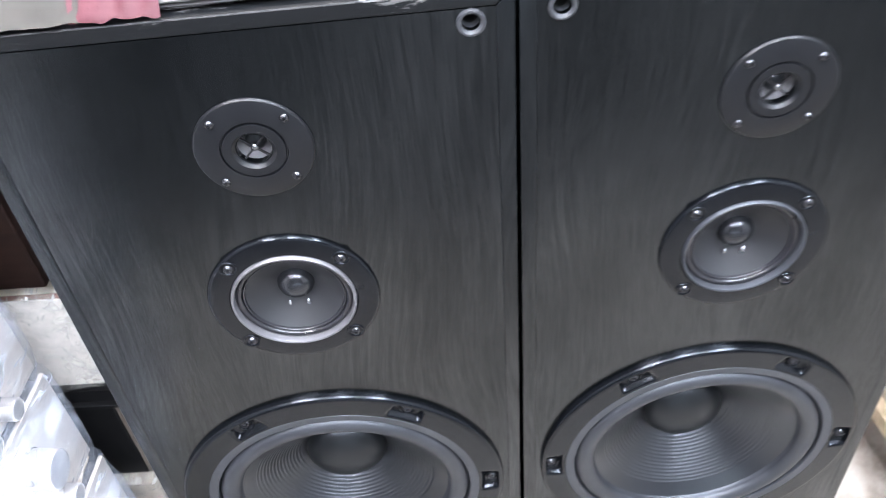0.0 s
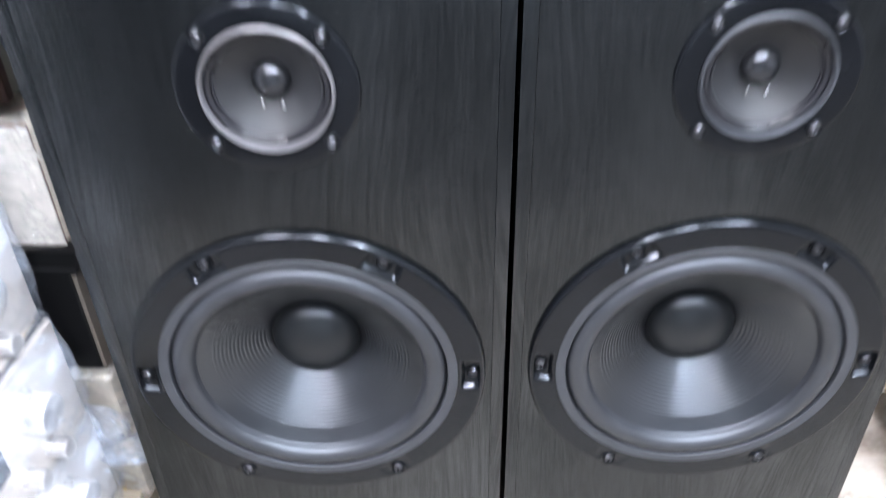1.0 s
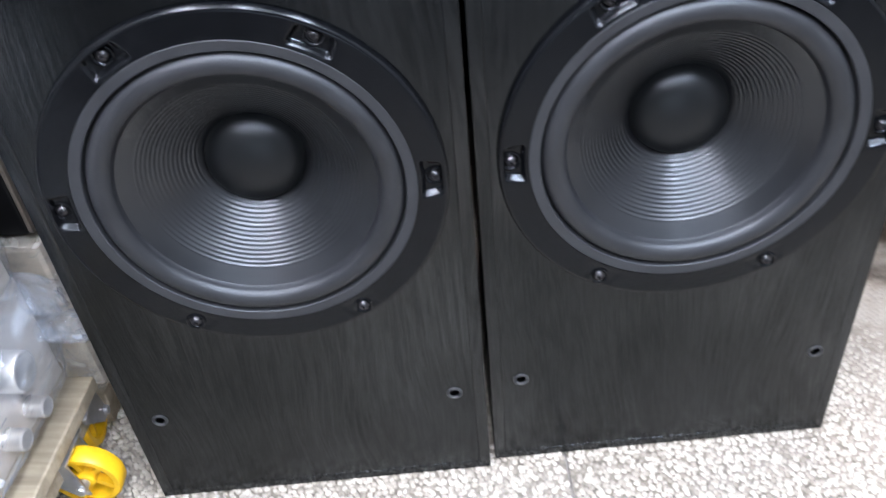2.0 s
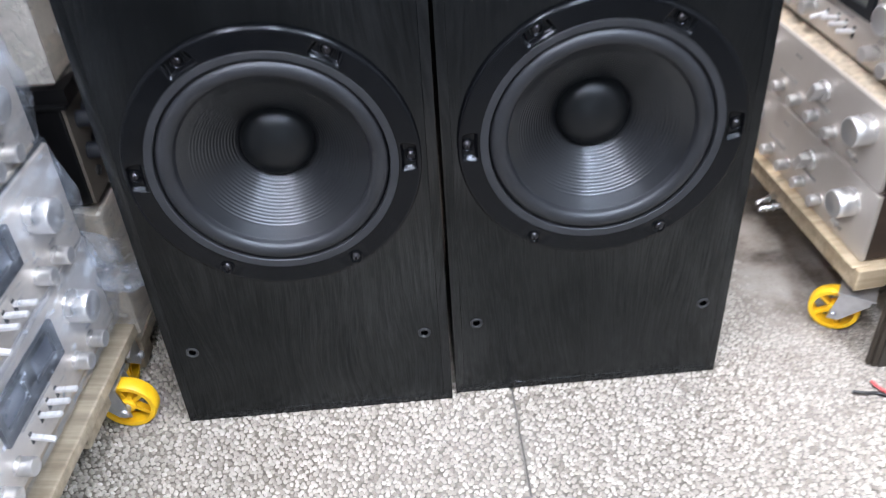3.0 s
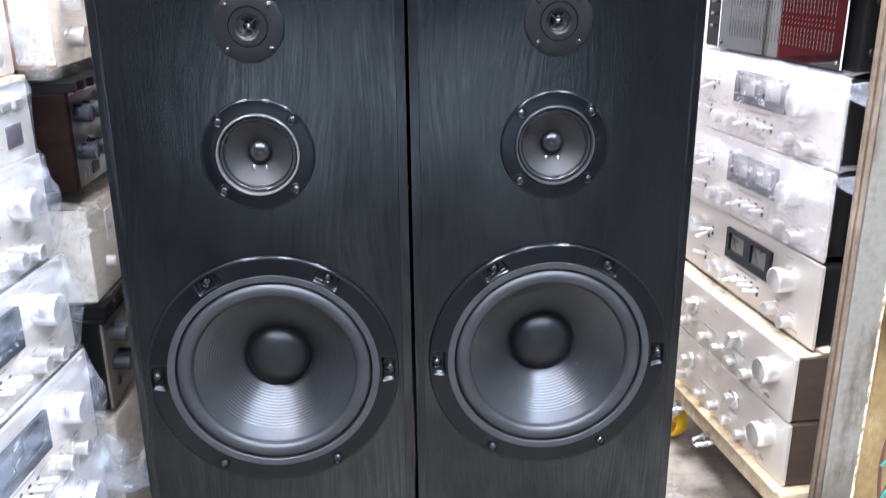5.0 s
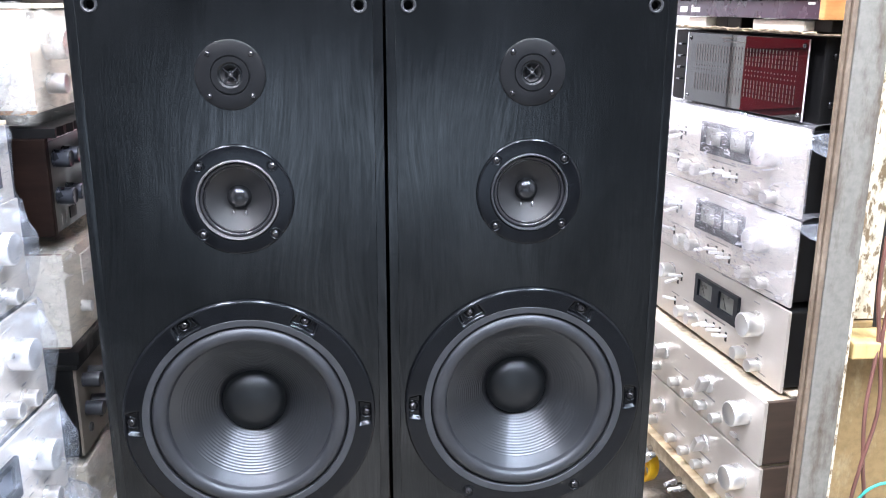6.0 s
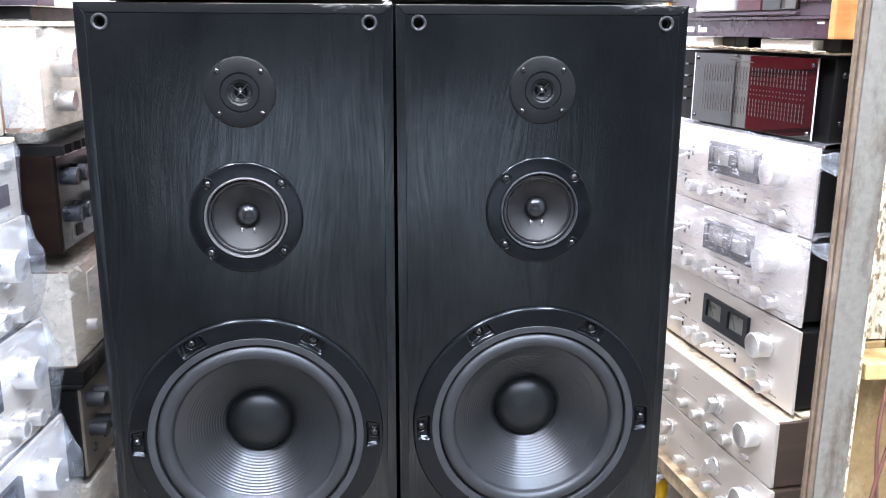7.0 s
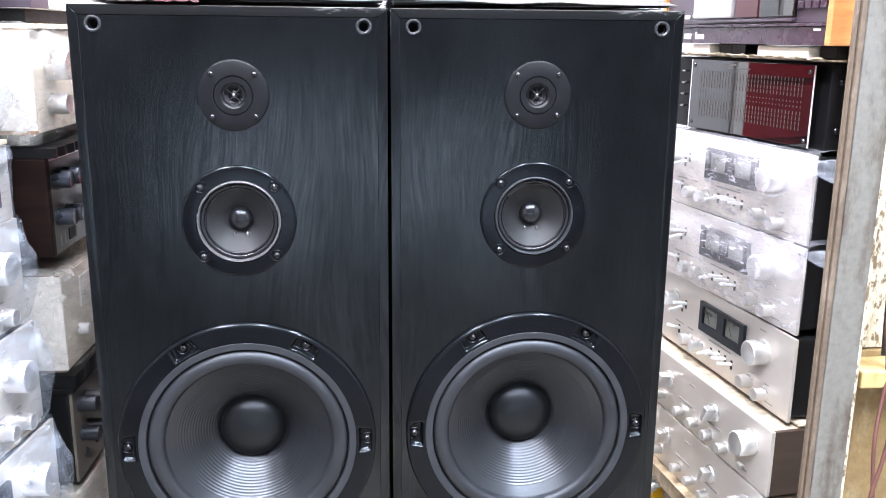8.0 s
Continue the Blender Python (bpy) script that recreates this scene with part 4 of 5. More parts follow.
def crumpled_film(m, w, h, seed, label, material=None, front=0.034, ends=(0.10, 0.10), rough_amp=0.0032, group="clear plastic wraps", sag=0.0):
    """A clear plastic bag drawn over a box whose front foot centre is the origin: over the top, down the front and round both ends."""
    noise.seed_set(seed)
    profile = [(0.16, h + 0.004), (0.08, h + 0.006), (0.02, h + 0.006), (-0.006, h + 0.001), (-0.020, h * 0.86), (-front, h * 0.70), (-front, h * 0.50), (-front * 0.80, h * 0.30), (-front * 0.65, h * 0.14), (-0.010, h * 0.03), (-0.003 - sag, 0.002)]
    length = [0.0]
    for p, q in zip(profile, profile[1:]):
        length.append(length[-1] + math.hypot(q[0] - p[0], q[1] - p[1]))
    nu, nv = 110, 46
    rows = []
    for j in range(nv):
        d = length[-1] * j / (nv - 1)
        i = max(k for k in range(len(profile) - 1) if length[k] <= d + 1e-9)
        t = (d - length[i]) / (length[i + 1] - length[i])
        y, z = (profile[i][k] + t * (profile[i + 1][k] - profile[i][k]) for k in (0, 1))
        row = []
        for k in range(nu):
            total = w + ends[0] + ends[1]
            s = -w / 2 - ends[0] + total * k / (nu - 1)
            if s < -w / 2:
                x, back = -w / 2 - 0.004, -w / 2 - s
            elif s > w / 2:
                x, back = w / 2 + 0.004, s - w / 2
            else:
                x, back = s, 0.0
            edge = max(0.0, 1 - (w / 2 - abs(s)) / 0.03) if back == 0 else 1.0
            yy = y * (1 - 0.75 * min(edge, 1.0)) if y < 0 else y
            yy = max(yy, back * 0.9) if back > 0 else yy
            p = Vector((s * 9 + seed, d * 9, seed * 1.7))
            n1 = noise.noise(p * 1.2)
            n2 = 1 - 2 * abs(noise.noise(p * 2.7 + Vector((3, 1, 0))))
            n3 = 1 - 2 * abs(noise.noise(p * 6.5))
            off = rough_amp * (1.1 * n1 + 0.55 * n2 + 0.28 * n3)
            out = 1.0 if back == 0 else 0.7
            row.append((x + (math.copysign(1, s) * abs(off) * 1.2 if back > 0 else 0.5 * off), yy - abs(off) * out * (1 if z < h else 0.2), max(0.001, z + (0.6 * abs(off) if z >= h else 0.3 * off))))
        rows.append(row)
    wrap = thing("plastic_wrap", m, label, "plastic wrap", group)
    fold = next(j for j in range(nv) if length[-1] * j / (nv - 1) >= length[3])
    part("top_fold", grid_mesh("top_fold", rows[:fold + 1], material or FILM), None, wrap)
    part("front_sheet", grid_mesh("front_sheet", rows[fold:], material or FILM), None, wrap)
    return wrap


RA = 6.0


def on_right(x, y, z, w, turn=RA):
    """The pose of a box in the right stack, whose nearer front corner stands at (x, y, z)."""
    a = radians(turn)
    return pose(x - math.sin(a) * w / 2, y + math.cos(a) * w / 2, z, 0, 0, -(90 - turn))


LA = 7.0


def on_left(x, y, z, w, a=LA):
    """The pose of a box in the left stack, whose farther front corner stands at (x, y, z)."""
    b = radians(a)
    return pose(x - math.sin(b) * w / 2, y - math.cos(b) * w / 2, z, 0, 0, 90 - a)


def behind_left(x, y, z, w, a=3.0):
    """The pose of a box in the second left stack, whose nearer front corner stands at (x, y, z)."""
    b = radians(a)
    return pose(x + math.sin(b) * w / 2, y + math.cos(b) * w / 2, z, 0, 0, 90 - a)


# right stack, from the dolly up
plain_amp(on_right(0.553, 0.062, 0.125, 0.45), "silver amplifier with taupe wooden sides on a pine dolly", "silver amplifiers on a pine dolly")
plain_amp(on_right(0.553, 0.068, 0.231, 0.45), "silver amplifier with taupe wooden sides and dusty top", "silver amplifiers on a pine dolly")
for ax, ay, az, yaw, tag in ((0.585, 0.088, 0.338, 6, "unwrapped silver amplifier with twin meters and black case"), (0.588, 0.097, 0.470, 8, "silver amplifier with twin meters inside clear plastic"), (0.596, 0.110, 0.600, 9, "silver amplifier with twin meters under crumpled plastic")):
    meter_amp(on_right(ax, ay, az, AW, yaw), tag, "silver amplifiers on a pine dolly")
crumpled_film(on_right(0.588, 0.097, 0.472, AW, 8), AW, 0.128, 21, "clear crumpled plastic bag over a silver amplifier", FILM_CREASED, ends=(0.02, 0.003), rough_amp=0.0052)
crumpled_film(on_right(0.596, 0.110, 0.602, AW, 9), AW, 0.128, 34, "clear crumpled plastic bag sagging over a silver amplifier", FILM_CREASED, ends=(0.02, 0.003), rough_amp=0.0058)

# left stack, from the dolly up
LEFT = [(-0.432, 0.062, 0.142), (-0.432, 0.058, 0.274), (-0.446, 0.066, 0.404), (-0.456, 0.074, 0.534)]
for k, (ax, ay, az) in enumerate(LEFT):
    meter_amp(on_left(ax, ay, az, AW), "silver amplifier with twin meters, wrapped in clear plastic film", "wrapped silver amplifiers on a dolly", NAVY_FACE)
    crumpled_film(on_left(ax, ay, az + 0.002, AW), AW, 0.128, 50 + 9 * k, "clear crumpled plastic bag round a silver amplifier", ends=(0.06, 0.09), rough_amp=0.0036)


def carton_board(name, m, w, d, t, material, label, category, ragged=0.004, seed=1):
    """A thin worn board with a ragged outline."""
    rnd = random.Random(seed)
    n = 26
    outline = []
    for k in range(n):
        outline.append((-w / 2 + w * k / n, -rnd.random() * ragged))
    outline += [(w / 2 + rnd.random() * ragged, d * k / 8) for k in range(9)]
    outline += [(-w / 2, d)]
    bm = bmesh.new()
    f = bm.faces.new([bm.verts.new((x, y, 0)) for x, y in outline])
    ex = bmesh.ops.extrude_face_region(bm, geom=[f])
    bmesh.ops.translate(bm, vec=(0, 0, t), verts=[g for g in ex["geom"] if isinstance(g, bmesh.types.BMVert)])
    bmesh.ops.recalc_face_normals(bm, faces=bm.faces[:])
    ob = part(name, bm, material)
    ob.matrix_basis = m
    return tagged(ob, label, category)


# boards between the amplifiers
carton_board("board", on_right(0.600, 0.085, 0.3355, 0.43), 0.43, 0.30, 0.0022, BROWN_CARD, "dusty brown card between two amplifiers", "board", seed=3)
carton_board("board", on_left(-0.447, 0.056, 0.4045 - 0.0025, 0.42), 0.42, 0.30, 0.0022, BROWN_CARD, "thin card sheet between wrapped amplifiers", "board", seed=4)


def caster(m, label, size=1.0):
    """A fork bracket with a yellow spoked wheel; the wheel's axle lies along local y and its foot stands at z = 0."""
    c = thing("caster", m @ Matrix.Diagonal((size, size, size, 1)), label, "caster wheel", "yellow dolly casters")
    r, hw = 0.0395, 0.011
    tyre = lathe([(r - 0.008, -hw), (r - 0.002, -hw), (r, -hw + 0.003), (r, hw - 0.003), (r - 0.002, hw), (r - 0.008, hw)], 48, 0, r, closed=True)
    wheel = part("wheel", tyre, YELLOW, c, "yellow plastic wheel rim", 40)
    part("hub", lathe([(0, -hw), (0.009, -hw), (0.011, -hw + 0.002), (0.011, hw - 0.002), (0.009, hw), (0, hw)], 24, 0, r), YELLOW, wheel, "", 40)
    for k in range(5):
        sp = bmesh.new()
        bmesh.ops.create_cube(sp, size=1.0, matrix=Matrix.Translation((0, 0, r)) @ pose(0, 0, 0, 0, 72 * k, 0) @ pose(0.0205, 0, 0) @ Matrix.Diagonal((0.023, 0.010, 0.006, 1)))
        part("spoke", sp, YELLOW, wheel)
    for s in (-1, 1):
        bm = bmesh.new()
        pts = [(-0.008, r - 0.009), (0.010, r - 0.008), (0.050, 0.074), (0.050, 0.086), (0.004, 0.086)]
        a = [bm.verts.new((x, s * 0.019, z)) for x, z in pts]
        b = [bm.verts.new((x, s * 0.0215, z)) for x, z in pts]
        bm.faces.new(a)
        bm.faces.new(b[::-1])
        for k in range(5):
            bm.faces.new((a[k], b[k], b[(k + 1) % 5], a[(k + 1) % 5]))
        bmesh.ops.recalc_face_normals(bm, faces=bm.faces[:])
        part("fork", bm, ZINC, c, "zinc fork")
    part("axle", lathe([(0, -0.026), (0.005, -0.026), (0.006, -0.024), (0.006, 0.024), (0.005, 0.026), (0, 0.026)], 12, 0, r), ZINC, c)
    part("top_plate", box(0.0, 0.056, -0.026, 0.026, 0.0845, 0.0885, 0.001), ZINC, c)
    return c


# right dolly: pine rails on yellow casters
def rail_board(parent, m, length, height, thick, material, label=""):
    bm = box(-length / 2, length / 2, 0, thick, 0, height, 0.0025)
    return part("rail", bm, material, parent, label, at=m)


dr = thing("dolly", on_right(0.545, 0.045, 0.089, 0.48), "pale pine dolly frame under stacked silver amplifiers", "dolly", "wooden dollies")
rail_board(dr, pose(0, 0.0, 0.0), 0.48, 0.034, 0.045, PINE, "front pine rail")
rail_board(dr, pose(0, 0.31, 0.0), 0.48, 0.034, 0.045, PINE)
for sx in (-0.216, 0.216):
    part("cross_rail", box(sx - 0.022, sx + 0.022, 0.046, 0.309, 0.0, 0.033, 0.0025), PINE, dr)
part("splint", box(-0.232, 0.232, -0.006, 0.020, 0.0342, 0.0358, 0.0005), PINE, dr)
caster(pose(0.545, 0.078, 0, 0, 0, -32), "yellow spoked caster with zinc fork under a pine dolly", 0.86)
caster(pose(0.512, 0.435, 0, 0, 0, -70), "yellow caster beneath a pine dolly rail")

# plugs that lie on the front rail of the right dolly
for k, (s, dz, tl) in enumerate(((0.10, 0.002, 8), (0.085, 0.002, -10), (-0.015, 0.002, 12), (-0.035, 0.002, -6))):
    mm = on_right(0.545, 0.045, 0.089, 0.48) @ pose(-s, -0.004, 0.004 + dz - 0.004 * (k % 2), 6, 0, tl)
    pl = thing("plug", mm, "nickel phono plug hanging at the dolly rail", "plug", "phono plugs")
    part("barrel", lathe([(0, -0.030), (0.004, -0.030), (0.0045, -0.028), (0.0045, -0.010), (0.0062, -0.009), (0.0062, 0.003), (0, 0.003)], 16), CHROME, pl, "", 40)

# left dolly
dl = thing("dolly", on_left(-0.418, 0.085, 0.089, 0.52), "grey old pine dolly frame under plastic-wrapped amplifiers", "dolly", "wooden dollies")
rail_board(dl, pose(0, 0.0, 0.0), 0.52, 0.018, 0.050, OLD_PINE, "pale top slat of the dolly")
rail_board(dl, pose(0.17, 0.012, -0.034), 0.16, 0.033, 0.024, OLD_PINE, "grey lower block of the dolly")
rail_board(dl, pose(0, 0.30, 0.0), 0.52, 0.034, 0.045, OLD_PINE)
for sx in (-0.23, 0.23):
    part("cross_rail", box(sx - 0.022, sx + 0.022, 0.052, 0.299, 0.0, 0.033, 0.0025), OLD_PINE, dl)
part("deck_board", box(-0.25, 0.25, 0.02, 0.34, 0.0345, 0.0525, 0.002), OLD_PINE, dl)
caster(pose(-0.428, 0.010, 0, 0, 0, 176), "yellow spoked caster with zinc fork under a grey dolly", 0.95)
caster(pose(-0.452, 0.094, 0, 0, 0, -85), "yellow caster beside a grey pine dolly")

# upper things of the left stack
up = thing("receiver", on_left(-0.458, 0.070, 0.6645, 0.42), "pale silver receiver in plastic with small square windows", "receiver")
part("case", box(-0.206, 0.206, 0.005, 0.32, 0.0, 0.088, 0.003), STEEL_BODY, up)
part("faceplate", box(-0.21, 0.21, 0.0, 0.006, 0.0, 0.09, 0.0015), PLATE, up, "pale silver faceplate")
for wx, wz, ww, wh in ((0.165, 0.018, 0.035, 0.026), (0.10, 0.018, 0.035, 0.026), (0.02, 0.05, 0.16, 0.026)):
    part("window", box(wx - ww / 2, wx + ww / 2, -0.0016, 0.001, wz, wz + wh, 0.0006), PLUM_GREY, up, "grey display window")
for s in (0.18, 0.15, 0.12, 0.09):
    part("button", box(s - 0.010, s + 0.010, -0.006, 0.001, 0.062, 0.072, 0.001), KNOB, up)
crumpled_film(on_left(-0.458, 0.070, 0.6655, 0.42), 0.42, 0.090, 91, "clear plastic stretched over a silver receiver", ends=(0.05, 0.06), front=0.014, rough_amp=0.002)
for k, (az, hh, tag) in enumerate(((0.762, 0.130, "silver amplifier with twin meters, bagged, with loose creases"), (0.898, 0.130, "silver amplifier with twin meters, bagged, with a loose crumpled bag"))):
    meter_amp(on_left(-0.468 - 0.004 * k, 0.070, az, AW), tag, "wrapped silver amplifiers on a dolly", NAVY_FACE)
    crumpled_film(on_left(-0.468 - 0.004 * k, 0.070, az + 0.001, AW), AW, 0.130, 120 + k, "loose clear plastic bag round a silver amplifier", ends=(0.05, 0.10), rough_amp=0.006, front=0.038)
carton_board("board", on_left(-0.455, 0.062, 0.7565, 0.42), 0.42, 0.30, 0.0045, BROWN_CARD, "thin ragged card between stacked receivers", "board", seed=9)

# ---- second left stack, behind ----
KB = knob_mesh(0.0105, 0.024, "knob", plain("black_knob", (0.020, 0.023, 0.030), 0.36, vary=0.1, bump=0.03))
KW = knob_mesh(0.0080, 0.014, "knob", WHITE_CARD)
KS = knob_mesh(0.0115, 0.022, "knob", plain("blue_black_knob", (0.040, 0.045, 0.058), 0.28, metal=0.6, vary=0.1, bump=0.03))

low = thing("carton", behind_left(-0.425, 0.112, 0.062, 0.42), "beige equipment box wrapped in dusty plastic", "carton")
part("body", box(-0.21, 0.21, 0.0, 0.32, 0.0, 0.205, 0.006), CARTON, low)
part("flange", box(-0.15, 0.15, -0.012, 0.0, 0.08, 0.10, 0.003), WHITE_CARD, low)
crumpled_film(behind_left(-0.425, 0.112, 0.064, 0.42), 0.42, 0.205, 140, "dusty plastic wrap round a beige box", FILM_DULL, front=0.020, ends=(0.12, 0.04), rough_amp=0.005)
dl2 = thing("dolly", behind_left(-0.425, 0.100, 0.040, 0.46), "old pine pallet lying under wrapped equipment", "dolly", "wooden dollies")
for yy in (0.0, 0.14, 0.27):
    part("slat", box(-0.23, 0.23, yy, yy + 0.07, 0.0, 0.021, 0.002), OLD_PINE, dl2)
for sx in (-0.20, 0.0, 0.20):
    part("bearer", box(sx - 0.02, sx + 0.02, 0.01, 0.33, -0.040, -0.0005, 0.002), OLD_PINE, dl2)

b2 = thing("amplifier", behind_left(-0.424, 0.112, 0.282, 0.42), "black-cased amplifier with warm grey front and black knobs", "amplifier", "mixed amplifiers in a stack")
part("case", box(-0.21, 0.21, 0.004, 0.32, 0.0, 0.132, 0.003), STEEL_BODY, b2)
part("faceplate", box(-0.209, 0.209, 0.0, 0.0045, 0.001, 0.131, 0.0012), WARM_GREY, b2, "warm grey faceplate")
for kx in (-0.182, -0.158, -0.08, 0.05):
    for kz in (0.106, 0.062):
        part("knob", KB, None, b2, at=pose(kx, 0, kz))
for kx in (-0.176, -0.130):
    part("jack", lathe([(0, -0.001), (0.004, -0.001), (0.006, -0.0025), (0.007, 0)], 20, kx, 0.030), SLOT, b2)
part("lid_lip", box(-0.213, 0.213, -0.004, 0.31, 0.1325, 0.138, 0.001), STEEL_BODY, b2)

# the dark gap under the next amplifier, filled with a black sheet
carton_board("board", behind_left(-0.420, 0.115, 0.4205, 0.42), 0.42, 0.30, 0.018, STEEL_BODY, "black sheet drawn as the dark gap above an amplifier", "foam sheet", seed=12)
b3 = thing("amplifier", behind_left(-0.430, 0.125, 0.440, 0.42), "beige amplifier with reddish wooden sides, wrapped", "amplifier", "mixed amplifiers in a stack")
part("case", box(-0.20, 0.20, 0.004, 0.32, 0.0, 0.132, 0.003), BEIGE, b3)
part("faceplate", box(-0.203, 0.203, 0.0, 0.0045, 0.001, 0.131, 0.0012), BEIGE, b3)
for sx in (-1, 1):
    a, b = sorted((sx * 0.2035, sx * 0.211))
    part("side_panel", box(a, b, 0.0, 0.32, 0.0, 0.134, 0.0015), RED_WOOD, b3, "reddish wooden side panel")
for kx in (-0.150, -0.09, 0.0):
    part("knob", KW, None, b3, at=pose(kx, 0, 0.042))
part("panel", box(-0.14, 0.1, -0.002, 0.001, 0.07, 0.115, 0.001), CREAM_CARD, b3)
part("paper_flap", box(-0.2135, -0.2118, -0.003, 0.075, 0.004, 0.134), CREAM_CARD, b3, "white paper taped over the side")
crumpled_film(behind_left(-0.430, 0.123, 0.440, 0.424), 0.424, 0.136, 150, "thick yellowed plastic wrap round a wooden-sided amplifier", FILM_DULL, front=0.026, ends=(0.08, 0.04), rough_amp=0.005)

b4 = thing("amplifier", behind_left(-0.431, 0.112, 0.602, 0.42), "dark olive amplifier with walnut sides and steel knobs", "amplifier", "mixed amplifiers in a stack")
part("case", box(-0.20, 0.20, 0.004, 0.32, 0.0, 0.128, 0.003), STEEL_BODY, b4)
part("faceplate", box(-0.198, 0.198, 0.0, 0.0045, 0.001, 0.127, 0.0012), OLIVE, b4)
for sx in (-1, 1):
    a, b = sorted((sx * 0.1985, sx * 0.211))
    part("side_panel", box(a, b, -0.003, 0.32, 0.0, 0.129, 0.0025), BROWN_WOOD, b4, "dark walnut side panel")
for kx in (-0.176, -0.143, -0.06, 0.05):
    for kz in (0.098, 0.048):
        part("knob", KS, None, b4, at=pose(kx, 0, kz))
part("jack_plate", box(-0.145, -0.120, -0.0015, 0.001, 0.010, 0.026, 0.0006), SLOT, b4)
for kx in (-0.175, -0.160):
    part("print_bar", box(kx, kx + 0.0015, -0.0006, 0.001, 0.008, 0.022), MARK, b4)
part("trim_strip", box(-0.196, 0.196, -0.0012, 0.001, 0.1235, 0.1262), KNOB, b4)

carton_board("board", behind_left(-0.418, 0.112, 0.7315, 0.42), 0.42, 0.30, 0.012, STEEL_BODY, "black foam sheet under a wrapped receiver", "foam sheet", seed=15)
b5 = thing("receiver", behind_left(-0.438, 0.118, 0.760, 0.42), "receiver with orange teak sides under white plastic", "receiver")
part("case", box(-0.20, 0.20, 0.004, 0.32, 0.0, 0.128, 0.003), CREAM_CARD, b5)
part("faceplate", box(-0.198, 0.198, 0.0, 0.0045, 0.001, 0.127, 0.0012), CARTON, b5)
for sx in (-1, 1):
    a, b = sorted((sx * 0.1985, sx * 0.211))
    part("side_panel", box(a, b, 0.0, 0.32, 0.0, 0.129, 0.0025), ORANGE_WOOD, b5, "orange teak side panel")
part("knob", K_VOL, None, b5, at=pose(-0.145, 0, 0.085))
part("knob", K_MID, None, b5, at=pose(-0.15, 0, 0.035))
part("paper_flap", box(-0.2135, -0.2118, -0.004, 0.044, 0.006, 0.128), CREAM_CARD, b5, "white paper taped over the side")
for fx in (-0.17, 0.17):
    part("foot", box(fx - 0.016, fx + 0.016, 0.03, 0.065, -0.016, 0.0, 0.002), STEEL_BODY, b5)
crumpled_film(behind_left(-0.438, 0.116, 0.7445, 0.424), 0.424, 0.146, 160, "loose white plastic bag over a teak-sided receiver", FILM_DULL, front=0.030, ends=(0.05, 0.04), rough_amp=0.007)
carton_board("board", behind_left(-0.428, 0.118, 0.8905, 0.42), 0.42, 0.30, 0.006, BROWN_CARD, "thin pale card on a wrapped receiver", "board", seed=18)
b6 = thing("tape_deck", behind_left(-0.432, 0.118, 0.897, 0.42), "white tape deck with black plinth and plum strip", "tape deck")
part("plinth", box(-0.20, 0.21, 0.01, 0.32, 0.0, 0.017, 0.002), STEEL_BODY, b6)
part("body", box(-0.21, 0.21, 0.0, 0.32, 0.0172, 0.125, 0.004), WHITE_CARD, b6)
part("strip", box(-0.2105, -0.150, -0.0025, 0.05, 0.018, 0.060, 0.001), PLUM_GREY, b6)

# ---- upper right stack ----
RB = on_right(0.599, 0.112, 0.735, 0.38, 9)
an = thing("level_display", RB, "black display unit with glossy acrylic panel and printed rows", "display unit")
part("case", box(-0.212, 0.187, 0.012, 0.30, 0.0, 0.120, 0.002), STEEL_BODY, an)
pan = part("panel", box(-0.147, 0.169, -0.002, 0.004, 0.003, 0.117, 0.0006), ACRYLIC, an, "glossy black acrylic panel")
# highlights on the panel's cut edges are painted as thin pale strips
part("panel_edge", box(0.1692, 0.1702, -0.0028, -0.0008, 0.003, 0.117, 0.0002), EDGE_HIGHLIGHT, an, "pale strip drawn as the acrylic edge highlight")
part("panel_edge", box(-0.1482, -0.1472, -0.0026, -0.0012, 0.003, 0.117, 0.0002), EDGE_HIGHLIGHT, an)
dots = bmesh.new()
# two blocks of fine upright ticks with two rows of dots between
for zz, tall in ((0.0935, 0.0052), (0.0865, 0.0052), (0.0795, 0.0052), (0.0725, 0.0052), (0.0640, 0.0022), (0.0570, 0.0022), (0.0460, 0.0052), (0.0390, 0.0052), (0.0320, 0.0052), (0.0250, 0.0052)):
    for col in range(34):
        xx = -0.118 + col * 0.0080
        box(xx, xx + 0.0012, -0.0028, -0.0019, zz, zz + tall, bm=dots)
tagged(part("print_pattern", dots, RED_DOT, an, "rows of pale printed marks"), kind="stuff")
for wx, ww in ((-0.03, 0.03), (-0.01, 0.06)):
    part("print_bar", box(wx - ww / 2, wx + ww / 2, -0.0028, -0.0018, 0.110 if ww < 0.05 else 0.1055, 0.1125 if ww < 0.05 else 0.107), RED_DOT, an)
for px, pz in ((-0.139, 0.108), (0.160, 0.108), (-0.139, 0.012), (0.160, 0.012)):
    part("panel_screw", SCREW_BRIGHT, None, an, at=pose(px, -0.0026, pz))
for py, pz in ((0.030, 0.095), (0.030, 0.028)):
    part("side_bolt", SCREW_BIG, None, an, at=pose(0.187, py, pz, 0, 0, 90))
for pz in (0.095, 0.075, 0.055, 0.035):
    part("side_terminal", box(-0.186, -0.176, 0.002, 0.0118, pz, pz + 0.003), SCREW_STEEL, an)

